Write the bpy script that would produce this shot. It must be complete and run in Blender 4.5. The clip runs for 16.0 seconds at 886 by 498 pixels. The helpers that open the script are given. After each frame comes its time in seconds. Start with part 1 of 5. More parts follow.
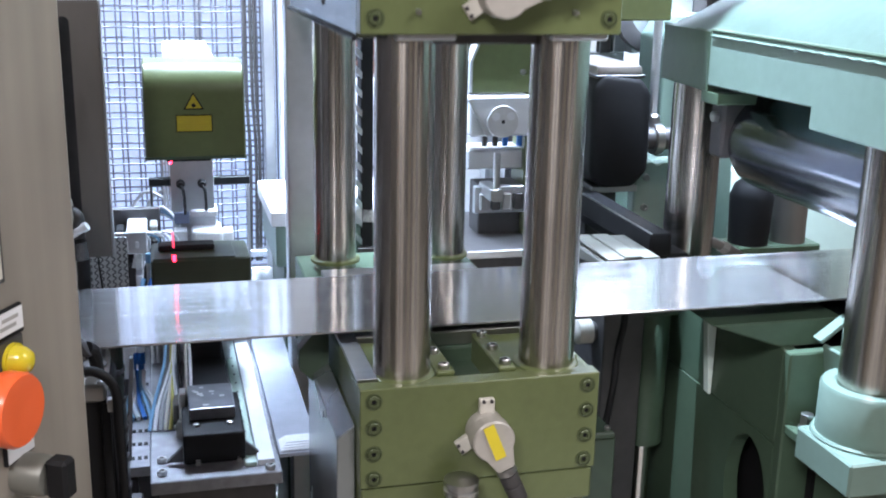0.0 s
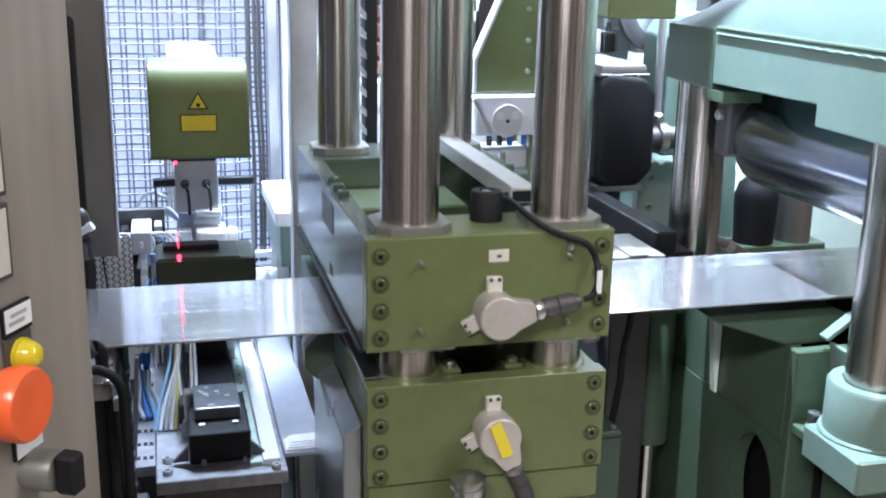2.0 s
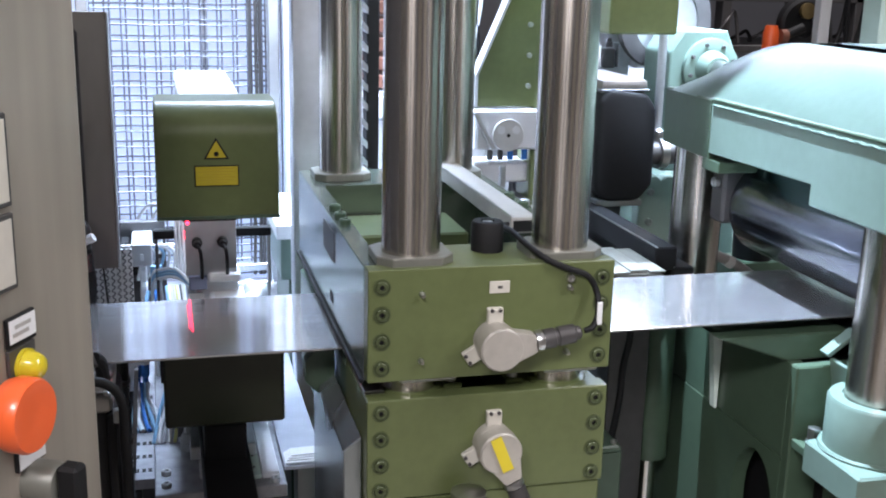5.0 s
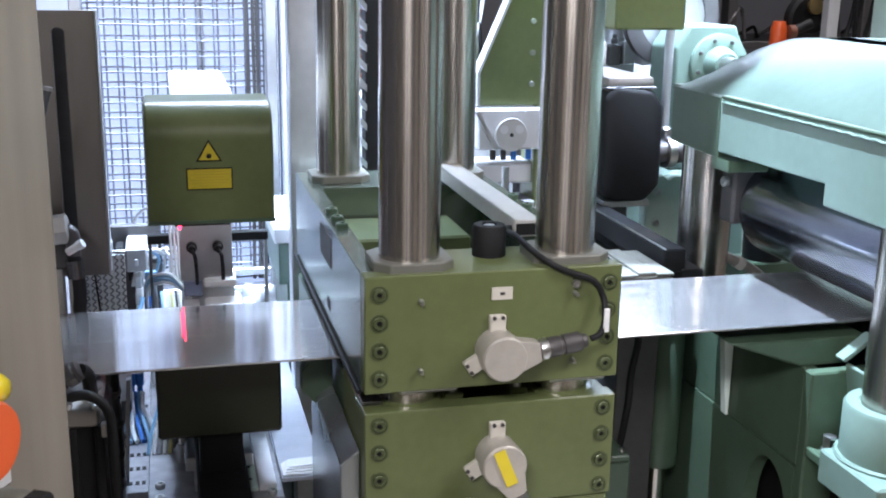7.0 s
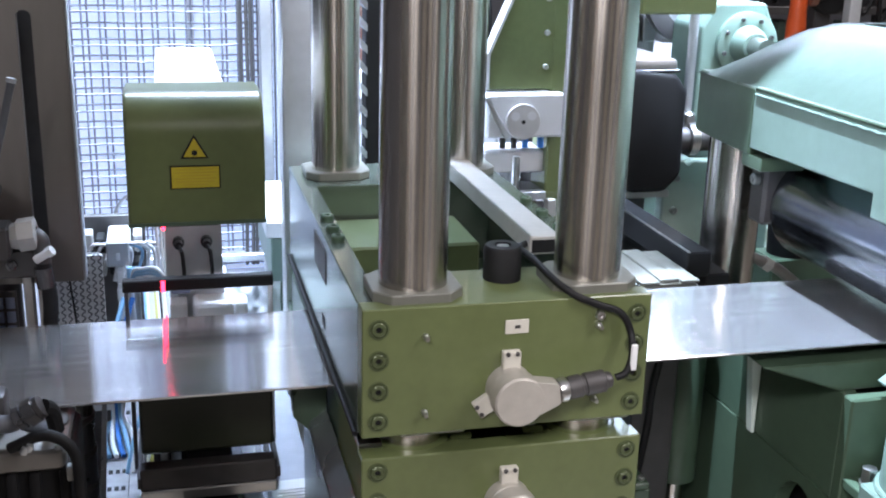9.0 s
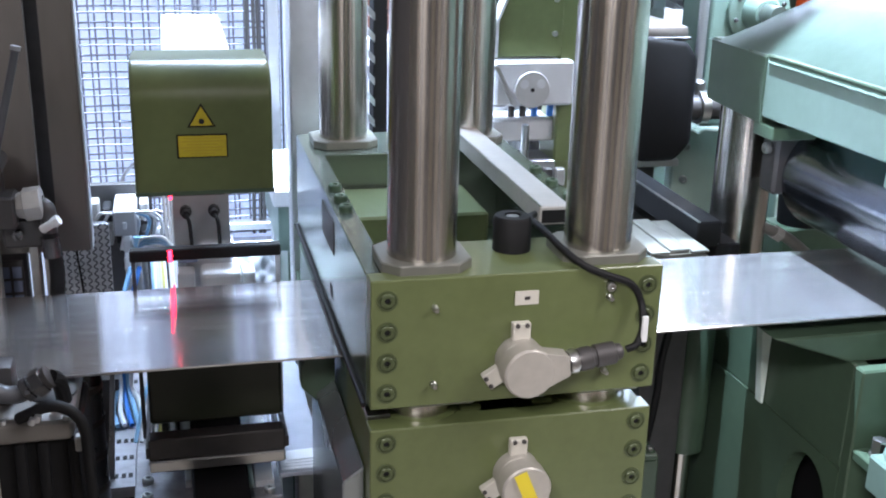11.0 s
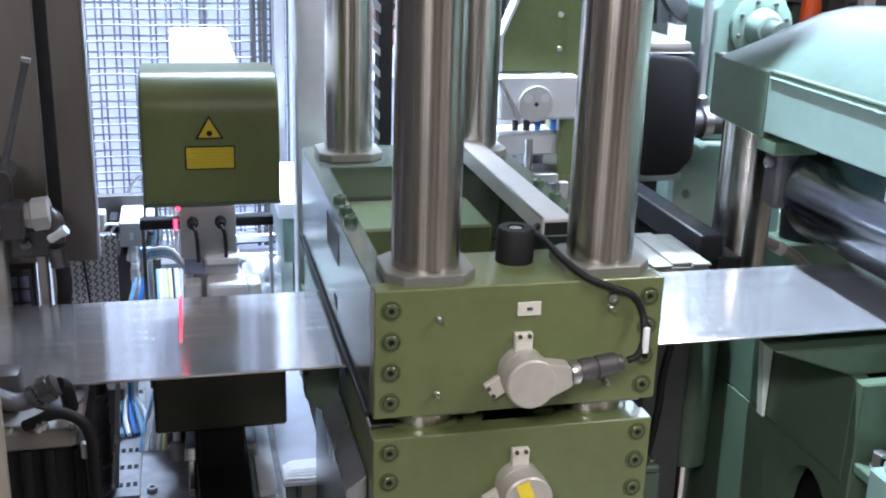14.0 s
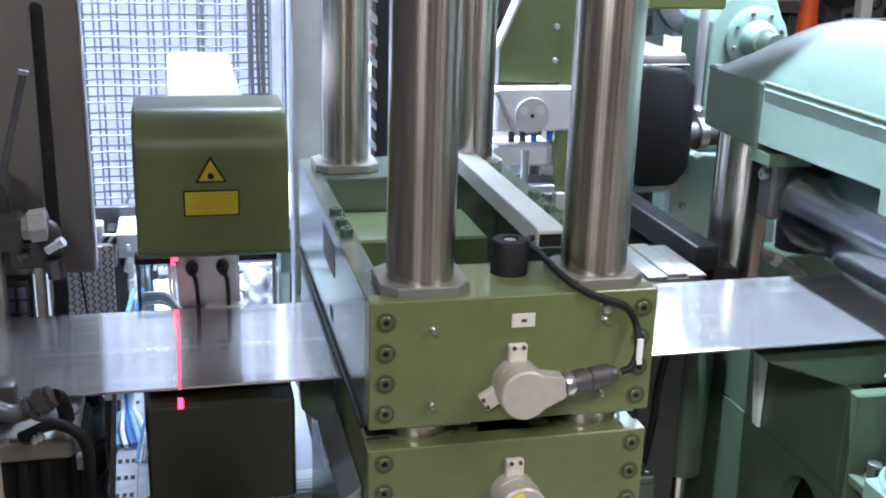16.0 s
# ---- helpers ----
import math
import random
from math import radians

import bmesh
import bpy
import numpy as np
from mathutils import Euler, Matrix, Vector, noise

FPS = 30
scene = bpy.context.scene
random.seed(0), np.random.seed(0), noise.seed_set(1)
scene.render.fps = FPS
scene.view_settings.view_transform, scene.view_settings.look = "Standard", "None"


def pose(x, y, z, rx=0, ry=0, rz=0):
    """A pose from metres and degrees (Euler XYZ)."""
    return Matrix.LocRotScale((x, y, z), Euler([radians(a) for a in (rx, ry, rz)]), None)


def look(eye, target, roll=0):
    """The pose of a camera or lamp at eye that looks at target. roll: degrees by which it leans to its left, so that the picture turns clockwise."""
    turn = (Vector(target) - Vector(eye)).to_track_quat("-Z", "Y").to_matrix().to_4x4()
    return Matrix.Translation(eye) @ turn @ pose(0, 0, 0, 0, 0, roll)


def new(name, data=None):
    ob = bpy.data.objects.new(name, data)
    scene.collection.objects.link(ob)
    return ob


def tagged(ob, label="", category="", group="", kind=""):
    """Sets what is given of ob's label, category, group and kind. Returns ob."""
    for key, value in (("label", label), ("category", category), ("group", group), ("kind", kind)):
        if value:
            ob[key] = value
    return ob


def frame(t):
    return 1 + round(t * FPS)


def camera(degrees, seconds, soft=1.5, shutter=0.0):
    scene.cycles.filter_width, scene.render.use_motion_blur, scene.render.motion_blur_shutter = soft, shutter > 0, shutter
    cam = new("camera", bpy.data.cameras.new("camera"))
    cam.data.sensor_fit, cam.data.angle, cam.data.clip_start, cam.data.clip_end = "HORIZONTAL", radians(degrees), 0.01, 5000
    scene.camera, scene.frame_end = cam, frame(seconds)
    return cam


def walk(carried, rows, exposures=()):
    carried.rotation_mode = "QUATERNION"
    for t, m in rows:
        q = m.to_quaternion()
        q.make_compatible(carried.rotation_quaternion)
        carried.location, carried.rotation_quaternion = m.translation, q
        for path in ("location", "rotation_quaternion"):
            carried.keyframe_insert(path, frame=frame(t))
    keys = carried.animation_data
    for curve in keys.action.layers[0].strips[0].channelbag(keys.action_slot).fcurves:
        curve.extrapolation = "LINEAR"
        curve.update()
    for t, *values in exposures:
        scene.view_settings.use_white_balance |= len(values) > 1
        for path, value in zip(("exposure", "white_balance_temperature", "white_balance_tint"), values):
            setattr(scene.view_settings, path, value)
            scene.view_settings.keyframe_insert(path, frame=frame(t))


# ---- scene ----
cam = camera(44.1, 16.0, soft=2.0, shutter=0.5)

PATH = [
    (0, (-0.257, -1.434, 1.563), (0.231, 0.432, 1.033), 1.2),
    (0.5, (-0.26, -1.434, 1.555), (0.231, 0.433, 1.032), 1.1),
    (1, (-0.259, -1.437, 1.557), (0.227, 0.431, 1.033), 1.0),
    (1.5, (-0.258, -1.432, 1.564), (0.223, 0.434, 1.028), 1.2),
    (2, (-0.262, -1.432, 1.555), (0.222, 0.436, 1.03), 1.0),
    (2.5, (-0.263, -1.436, 1.556), (0.219, 0.433, 1.033), 1.2),
    (3, (-0.266, -1.435, 1.556), (0.219, 0.434, 1.037), 1.2),
    (3.5, (-0.267, -1.437, 1.558), (0.22, 0.433, 1.042), 1.3),
    (4, (-0.268, -1.435, 1.556), (0.221, 0.436, 1.048), 1.4),
    (6.5, (-0.257, -1.416, 1.553), (0.224, 0.46, 1.054), 1.1),
    (7, (-0.243, -1.372, 1.546), (0.235, 0.504, 1.045), 0.9),
    (7.5, (-0.243, -1.297, 1.563), (0.254, 0.566, 1.033), 1.1),
    (8, (-0.235, -1.229, 1.581), (0.275, 0.622, 1.024), 1.4),
    (8.5, (-0.214, -1.201, 1.586), (0.279, 0.652, 1.016), 1.4),
    (9, (-0.207, -1.185, 1.591), (0.266, 0.667, 1.005), 1.5),
    (11.5, (-0.207, -1.171, 1.59), (0.251, 0.665, 0.944), 1.5),
    (12, (-0.207, -1.175, 1.589), (0.25, 0.663, 0.947), 1.5),
    (12.5, (-0.207, -1.178, 1.589), (0.247, 0.663, 0.953), 1.5),
    (13, (-0.207, -1.183, 1.591), (0.243, 0.661, 0.961), 1.5),
    (13.5, (-0.209, -1.183, 1.591), (0.243, 0.663, 0.967), 1.6),
    (14, (-0.21, -1.186, 1.591), (0.243, 0.662, 0.973), 1.7),
    (14.5, (-0.208, -1.186, 1.594), (0.244, 0.662, 0.976), 1.6),
    (15, (-0.207, -1.191, 1.594), (0.245, 0.659, 0.983), 1.6),
    (15.5, (-0.206, -1.193, 1.593), (0.247, 0.66, 0.989), 1.6),
    (16, (-0.206, -1.193, 1.596), (0.249, 0.659, 0.995), 1.7),
]
walk(cam, [(t, look(eye, target, roll)) for t, eye, target, roll in PATH], exposures=[(0, 0.0, 6100, 17), (16, 0.0, 6100, 17)])

# ---- world, lights ----
world = bpy.data.worlds.new("world")
scene.world = world
world.use_nodes = True
world.node_tree.nodes["Background"].inputs[0].default_value = (0.86, 0.89, 1.0, 1)
world.node_tree.nodes["Background"].inputs[1].default_value = 0.37


def area_lamp(name, eye, target, w, h, power, color, spread=180):
    data = bpy.data.lights.new(name, "AREA")
    data.shape, data.size, data.size_y, data.energy, data.color = "RECTANGLE", w, h, power, color
    data.spread = radians(spread)
    ob = new(name, data)
    ob.matrix_world = look(eye, target)
    return ob


COOL, WARM = (0.66, 0.83, 1.0), (1.0, 0.96, 0.9)
area_lamp("machine_lamp", (0.0, 1.2, 2.25), (-0.1, 1.05, 0), 1.0, 0.25, 54, COOL, 90)
spot = bpy.data.lights.new("machine_spot", "SPOT")
spot.energy, spot.color, spot.spot_size, spot.spot_blend, spot.shadow_soft_size = 1080, (0.70, 0.85, 1.0), radians(37), 0.12, 0.02
new("machine_spot", spot).matrix_world = look((0.44, 0.615, 2.95), (1.0, 0.10, 1.1))
area_lamp("machine_lamp", (1.45, 1.75, 1.95), (0.8, 0.35, 0.96), 1.0, 0.35, 9, COOL, 110)
area_lamp("machine_lamp", (1.15, 0.95, 2.2), (1.1, 1.5, 0.8), 0.5, 0.2, 26, COOL, 75)
area_lamp("hall_lamp", (-1.05, -2.3, 2.95), (0.3, 0.2, 0.9), 1.3, 0.4, 84, WARM)
area_lamp("hall_lamp", (2.2, -1.6, 3.6), (0.6, 0.3, 1.0), 0.4, 2.0, 82, WARM)
# Assumed extra lamp, added only to brighten the far rack.
area_lamp("hall_lamp", (2.6, 2.9, 3.9), (2.4, 3.6, 1.0), 1.6, 0.3, 90, WARM)

# ---- materials ----


def material(name, color, rough=0.5, metal=0.0, grain=0.06, scale=30.0, bump=0.0, stretch=(1, 1, 1), stain=0.12, coat=0.0):
    m = bpy.data.materials.new(name)
    m.use_nodes = True
    nt = m.node_tree
    b = nt.nodes["Principled BSDF"]
    tc = nt.nodes.new("ShaderNodeTexCoord")
    mp = nt.nodes.new("ShaderNodeMapping")
    mp.inputs["Scale"].default_value = stretch
    nt.links.new(tc.outputs["Object"], mp.inputs[0])
    fine = nt.nodes.new("ShaderNodeTexNoise")
    fine.inputs["Scale"].default_value, fine.inputs["Detail"].default_value = scale, 6
    nt.links.new(mp.outputs[0], fine.inputs["Vector"])
    big = nt.nodes.new("ShaderNodeTexNoise")
    big.inputs["Scale"].default_value, big.inputs["Detail"].default_value = scale / 7, 4
    nt.links.new(tc.outputs["Object"], big.inputs["Vector"])
    value = nt.nodes.new("ShaderNodeMath")
    value.operation = "MULTIPLY_ADD"
    nt.links.new(fine.outputs[0], value.inputs[0])
    value.inputs[1].default_value, value.inputs[2].default_value = 4 * grain, 1 - 2 * grain - 2 * stain
    both = nt.nodes.new("ShaderNodeMath")
    both.operation = "MULTIPLY_ADD"
    nt.links.new(big.outputs[0], both.inputs[0])
    both.inputs[1].default_value = 4 * stain
    nt.links.new(value.outputs[0], both.inputs[2])
    mul = nt.nodes.new("ShaderNodeMix")
    mul.data_type, mul.blend_type = "RGBA", "MULTIPLY"
    mul.inputs[0].default_value = 1.0
    mul.inputs[6].default_value = (*color, 1)
    nt.links.new(both.outputs[0], mul.inputs[7])
    nt.links.new(mul.outputs[2], b.inputs["Base Color"])
    r = nt.nodes.new("ShaderNodeMath")
    r.operation = "MULTIPLY_ADD"
    nt.links.new(big.outputs[0], r.inputs[0])
    r.inputs[1].default_value, r.inputs[2].default_value = rough * 0.5, rough * 0.75
    nt.links.new(r.outputs[0], b.inputs["Roughness"])
    b.inputs["Metallic"].default_value = metal
    b.inputs["Coat Weight"].default_value = coat
    if bump:
        bp = nt.nodes.new("ShaderNodeBump")
        bp.inputs["Strength"].default_value, bp.inputs["Distance"].default_value = bump, 0.002
        nt.links.new(fine.outputs[0], bp.inputs["Height"])
        nt.links.new(bp.outputs[0], b.inputs["Normal"])
    return m


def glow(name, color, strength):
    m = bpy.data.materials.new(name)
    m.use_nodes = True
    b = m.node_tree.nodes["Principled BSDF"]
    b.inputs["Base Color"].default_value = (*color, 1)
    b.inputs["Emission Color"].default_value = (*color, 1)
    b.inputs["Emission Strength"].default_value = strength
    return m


GREEN = material("green_paint", (0.118, 0.144, 0.056), 0.34, 0, 0.07, 60, 0.05, stain=0.13, coat=0.25)
# Same paint as GREEN, with the cool lamp light put into its colour.
MINT = material("cool_lit_green", (0.15, 0.218, 0.182), 0.32, 0, 0.05, 45, 0.08, stain=0.07)
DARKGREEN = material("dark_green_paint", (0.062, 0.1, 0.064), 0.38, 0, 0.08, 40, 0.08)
# Colour noise drawn out along z stands in for reflected streaks.
CHROME = material("chromed_steel", (0.55, 0.515, 0.47), 0.24, 1.0, 0.09, 45, 0.0, (1, 1, 0.004), stain=0.03)
STEEL = material("ground_steel", (0.55, 0.55, 0.54), 0.3, 1.0, 0.07, 60, 0.03, (0.1, 1, 1))
STRIP = material("rolled_strip", (0.63, 0.635, 0.65), 0.17, 0.86, 0.16, 60, 0.02, (0.008, 1, 1), stain=0.04)
# rolling grooves run along the strip and smear its reflections across it
nodes, links = STRIP.node_tree.nodes, STRIP.node_tree.links
across = nodes.new("ShaderNodeCombineXYZ")
across.inputs[1].default_value = 1.0
links.new(across.outputs[0], nodes["Principled BSDF"].inputs["Tangent"])
nodes["Principled BSDF"].inputs["Anisotropic"].default_value = 0.88
# some of the rolled tracks are duller than others
dull = nodes.new("ShaderNodeMath")
dull.operation = "MULTIPLY_ADD"
dull.inputs[1].default_value, dull.inputs[2].default_value = 0.2, 0.06
links.new([n for n in nodes if n.type == "TEX_NOISE"][0].outputs[0], dull.inputs[0])
links.new(dull.outputs[0], nodes["Principled BSDF"].inputs["Roughness"])
DISC = material("turned_aluminium", (0.45, 0.44, 0.43), 0.5, 0.6, 0.06, 50)
ALU = material("aluminium", (0.62, 0.63, 0.65), 0.4, 0.9, 0.05, 50)
PANEL = material("brushed_panel", (0.36, 0.32, 0.27), 0.42, 0.35, 0.08, 50, 0.03, (1, 1, 0.06))
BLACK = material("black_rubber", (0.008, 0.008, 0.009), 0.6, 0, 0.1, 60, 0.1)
BLACK.node_tree.nodes["Principled BSDF"].inputs["Specular IOR Level"].default_value = 0.3
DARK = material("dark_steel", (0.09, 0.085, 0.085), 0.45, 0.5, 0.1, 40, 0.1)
BROWN = material("dull_brown_plate", (0.255, 0.235, 0.22), 0.45, 0.6, 0.08, 30, 0.05, (1, 1, 0.2))
WHITE = material("white_paint", (0.75, 0.76, 0.77), 0.45, 0, 0.03, 40)
CAST = material("warm_grey_casting", (0.46, 0.43, 0.385), 0.42, 0.25, 0.06, 90, 0.1)
GREY = material("grey_casting", (0.42, 0.41, 0.39), 0.5, 0.2, 0.06, 80, 0.1)
# Sticker yellow dulled to stand for the dimmer light on the hood.
STICKER = material("shaded_yellow_print", (0.5, 0.4, 0.02), 0.5, 0, 0.06, 60)
YELLOW = material("yellow_sticker", (0.75, 0.6, 0.03), 0.5, 0, 0.04, 40)
ORANGE = material("orange_plastic", (0.85, 0.13, 0.03), 0.3, 0, 0.03, 40, 0, coat=0.3)
BULB = material("yellow_lens", (0.55, 0.45, 0.02), 0.2, 0, 0.03, 40, 0, coat=0.3)
FLOOR = material("oily_concrete", (0.40, 0.37, 0.33), 0.45, 0, 0.1, 6, 0.1, stain=0.2)
DARKWALL = material("dark_hall_paint", (0.1, 0.1, 0.11), 0.6, 0, 0.05, 3)
WARMWALL = material("cream_hall_paint", (0.5, 0.44, 0.37), 0.6, 0, 0.05, 3)
HALL = material("hall_wall_paint", (0.55, 0.55, 0.56), 0.7, 0, 0.05, 3)
YELLOWHOSE = material("yellow_hose", (0.55, 0.5, 0.15), 0.4, 0, 0.05, 40)
BLUE = material("blue_hose", (0.03, 0.16, 0.5), 0.4, 0, 0.05, 40)
CONCRETE = material("cream_cover", (0.6, 0.57, 0.5), 0.6, 0, 0.06, 60, 0.1)
GROUNDSIDE = material("ground_side_plate", (0.40, 0.44, 0.46), 0.26, 0.8, 0.06, 25, 0.02, stain=0.15)
SATIN = material("satin_green_plate", (0.2, 0.24, 0.2), 0.2, 0.75, 0.05, 40, 0.02, stain=0.06)
CREAMY = material("worn_light_grey", (0.2, 0.2, 0.175), 0.4, 0.3, 0.08, 60, 0.05)
ROLL = material("dark_roll_steel", (0.26, 0.27, 0.3), 0.18, 1.0, 0.05, 50, 0.0, (1, 0.05, 1), stain=0.05)
PALE = material("pale_mint_paint", (0.5, 0.62, 0.55), 0.45, 0, 0.05, 20, 0.05)
PALEGREY = material("pale_grey_paint", (0.52, 0.52, 0.53), 0.45, 0, 0.04, 30)
BRASS = material("dull_brass", (0.45, 0.33, 0.15), 0.35, 0.9, 0.08, 40)
RUST = material("rust_brown_paint", (0.2, 0.08, 0.05), 0.5, 0, 0.08, 40)
OCHRE = material("ochre_print", (0.45, 0.33, 0.02), 0.5, 0, 0.02, 40)
FENCE = material("galvanised_wire", (0.17, 0.18, 0.22), 0.5, 0.4, 0.06, 60)
STEELDARK = material("dark_ground_steel", (0.22, 0.22, 0.23), 0.28, 0.95, 0.06, 50, 0.02, (1, 1, 0.1))
WORNTRAY = material("stained_grey_sheet", (0.3, 0.3, 0.32), 0.45, 0.2, 0.22, 45, 0.05, stain=0.25)
WORN = material("worn_grey_metal", (0.14, 0.145, 0.16), 0.35, 0.3, 0.25, 30, 0.1)

# Green darkened to carry shade in counterbores and inside the press head.
SHADEGREEN = material("shaded_dark_green", (0.08, 0.1, 0.045), 0.35, 0.2, 0.08, 60, 0.05)
# Green jaw paint taken down to near black to hold its shade.
JAW = material("shaded_green_paint", (0.03, 0.036, 0.02), 0.35, 0, 0.08, 40, 0.05)
RED = glow("laser_red", (1.0, 0.02, 0.05), 12.0)
# Emission added to the backdrop in place of unknown light behind the fence.
MILKY = glow("glow_backdrop", (0.70, 0.80, 1.0), 0.34)
BLUESHEET = material("blue_grey_sheet", (0.42, 0.44, 0.5), 0.4, 0.2, 0.06, 30)
FILM = material("crumpled_film", (0.42, 0.43, 0.45), 0.3, 0, 0.08, 40, 0.2)
BLUEGREY = material("blue_grey_plastic", (0.2, 0.23, 0.34), 0.45, 0, 0.05, 40)
PALEBLUE = material("pale_blue_hose", (0.22, 0.42, 0.62), 0.35, 0, 0.05, 40)
# Glow for thin bars that stand in for laser light, not for lamps.
LASER = glow("laser_light", (1.0, 0.04, 0.09), 2.6)
# Gusset paint lightened to stand for light that misses it under the strip.
MINTWHITE = material("lit_mint_paint", (0.72, 0.82, 0.76), 0.45, 0, 0.05, 20, 0.05)
chrome = CHROME.node_tree
upright = chrome.nodes.new("ShaderNodeCombineXYZ")
upright.inputs[2].default_value = 1.0
chrome.links.new(upright.outputs[0], chrome.nodes["Principled BSDF"].inputs["Tangent"])
chrome.nodes["Principled BSDF"].inputs["Anisotropic"].default_value = 0.85

# ---- mesh helpers ----


def thing(name, at, label, category, group=""):
    ob = new(name)
    ob.location = at
    ob.empty_display_size = 0.05
    return tagged(ob, label, category, group)


def base_of(parent):
    at = Vector((0, 0, 0))
    while parent is not None:
        at += parent.location
        parent = parent.parent
    return at


def part(name, bm, mat, parent, label="", kind=""):
    if parent is not None:
        bmesh.ops.translate(bm, verts=bm.verts, vec=-base_of(parent))
    data = bpy.data.meshes.new(name)
    bm.to_mesh(data)
    bm.free()
    data.materials.append(mat)
    ob = new(name, data)
    ob.parent = parent
    return tagged(ob, label, kind=kind)


def single(name, bm, mat, label, category="", group="", kind=""):
    return tagged(part(name, bm, mat, None), label, category, group, kind)


def bevel(bm, r, n=2):
    if r:
        bmesh.ops.bevel(bm, geom=[e for e in bm.edges if e.calc_face_angle(0) > 0.5], offset=r, segments=n, affect="EDGES", profile=0.5, clamp_overlap=True)
    return bm


def add_box(bm, x0, x1, y0, y1, z0, z1):
    m = Matrix.Translation(((x0 + x1) / 2, (y0 + y1) / 2, (z0 + z1) / 2)) @ Matrix.Diagonal((x1 - x0, y1 - y0, z1 - z0, 1))
    return bmesh.ops.create_cube(bm, size=1, matrix=m)["verts"]


def box(x0, x1, y0, y1, z0, z1, r=0.002, n=1):
    bm = bmesh.new()
    add_box(bm, x0, x1, y0, y1, z0, z1)
    return bevel(bm, r, n)


def smooth(bm, angle=0.6):
    for f in bm.faces:
        f.smooth = True
    for e in bm.edges:
        if e.calc_face_angle(0) > angle:
            e.smooth = False
    return bm


def add_rod(bm, a, b, r, n=24, r2=None):
    a, b = Vector(a), Vector(b)
    m = Matrix.Translation((a + b) / 2) @ (b - a).to_track_quat("Z", "Y").to_matrix().to_4x4()
    return bmesh.ops.create_cone(bm, cap_ends=True, segments=n, radius1=r, radius2=r if r2 is None else r2, depth=(b - a).length, matrix=m)["verts"]


def rod(a, b, r, n=24, r2=None):
    bm = bmesh.new()
    add_rod(bm, a, b, r, n, r2)
    return smooth(bm)


def lathe(at, axis, profile, n=40):
    """A turned body: profile of (distance along the axis, radius)."""
    bm = bmesh.new()
    turn = Vector(axis).to_track_quat("Z", "Y").to_matrix()
    rings = []
    for d, r in profile:
        rings.append([bm.verts.new(Vector(at) + turn @ Vector((r * math.cos(k * math.tau / n), r * math.sin(k * math.tau / n), d))) for k in range(n)])
    for p, q in zip(rings, rings[1:]):
        for k in range(n):
            bm.faces.new((p[k], p[(k + 1) % n], q[(k + 1) % n], q[k]))
    bm.faces.new(rings[0][::-1])
    bm.faces.new(rings[-1])
    bmesh.ops.recalc_face_normals(bm, faces=bm.faces)
    return smooth(bm)


def prism(outline, axis, lo, hi, r=0.0, n=1):
    """An outline drawn in the two other axes, in order, pulled along one axis."""
    bm = bmesh.new()
    k = "xyz".index(axis)

    def at(u, v, w):
        p = [u, v]
        p.insert(k, w)
        return bm.verts.new(p)

    lows, highs = [at(u, v, lo) for u, v in outline], [at(u, v, hi) for u, v in outline]
    bm.faces.new(lows)
    bm.faces.new(highs[::-1])
    for i in range(len(outline)):
        j = (i + 1) % len(outline)
        bm.faces.new((lows[j], lows[i], highs[i], highs[j]))
    bmesh.ops.recalc_face_normals(bm, faces=bm.faces)
    return bevel(bm, r, n)


def tube(points, r, n=10):
    """A round hose along smooth points."""
    pts = [Vector(p) for p in points]
    way = []
    for i in range(len(pts) - 1):
        p0, p1, p2, p3 = pts[max(i - 1, 0)], pts[i], pts[i + 1], pts[min(i + 2, len(pts) - 1)]
        for s in range(8):
            t = s / 8
            way.append(0.5 * (2 * p1 + (p2 - p0) * t + (2 * p0 - 5 * p1 + 4 * p2 - p3) * t * t + (3 * p1 - p0 - 3 * p2 + p3) * t ** 3))
    way.append(pts[-1])
    bm = bmesh.new()
    rings = []
    ref = Vector((0.13, 0.31, 0.94))
    for i, p in enumerate(way):
        d = (way[min(i + 1, len(way) - 1)] - way[max(i - 1, 0)]).normalized()
        u = d.cross(ref).normalized()
        v = d.cross(u)
        rings.append([bm.verts.new(p + r * (math.cos(k * math.tau / n) * u + math.sin(k * math.tau / n) * v)) for k in range(n)])
    for p, q in zip(rings, rings[1:]):
        for k in range(n):
            bm.faces.new((p[k], p[(k + 1) % n], q[(k + 1) % n], q[k]))
    bm.faces.new(rings[0][::-1])
    bm.faces.new(rings[-1])
    bmesh.ops.recalc_face_normals(bm, faces=bm.faces)
    return smooth(bm)

# ---- the hall ----
single("floor", box(-2.6, 6.1, -2.9, 6.1, -0.1, 0.0, 0), FLOOR, "oily grey concrete hall floor", "floor", kind="structure")
single("ceiling", box(-2.6, 6.1, -2.9, 6.1, 4.4, 4.5, 0), HALL, "grey hall ceiling", "ceiling", kind="structure")
single("wall_north", box(-2.5, 6, 6, 6.1, 0, 4.4, 0), DARKWALL, "dark hall wall", "wall", kind="structure")
# South, west and east walls are unseen, toned for the columns' reflections.
single("wall_south", box(-2.5, 6, -2.9, -2.8, 0, 4.4, 0), WARMWALL, "cream hall wall", "wall", kind="structure")
# Unseen dark strips, added so that the columns reflect dark streaks.
for x0, x1 in ((-2.5, -1.9), (-1.3, -0.9), (-0.45, 0.25), (0.9, 1.2), (2.0, 2.9), (4.2, 5.4)):
    single("reflection_strip", box(x0, x1, -2.8, -2.6, 0, 4.4, 0.01), DARKWALL, "unseen dark strip added to streak the column reflections", "pilaster", kind="structure")
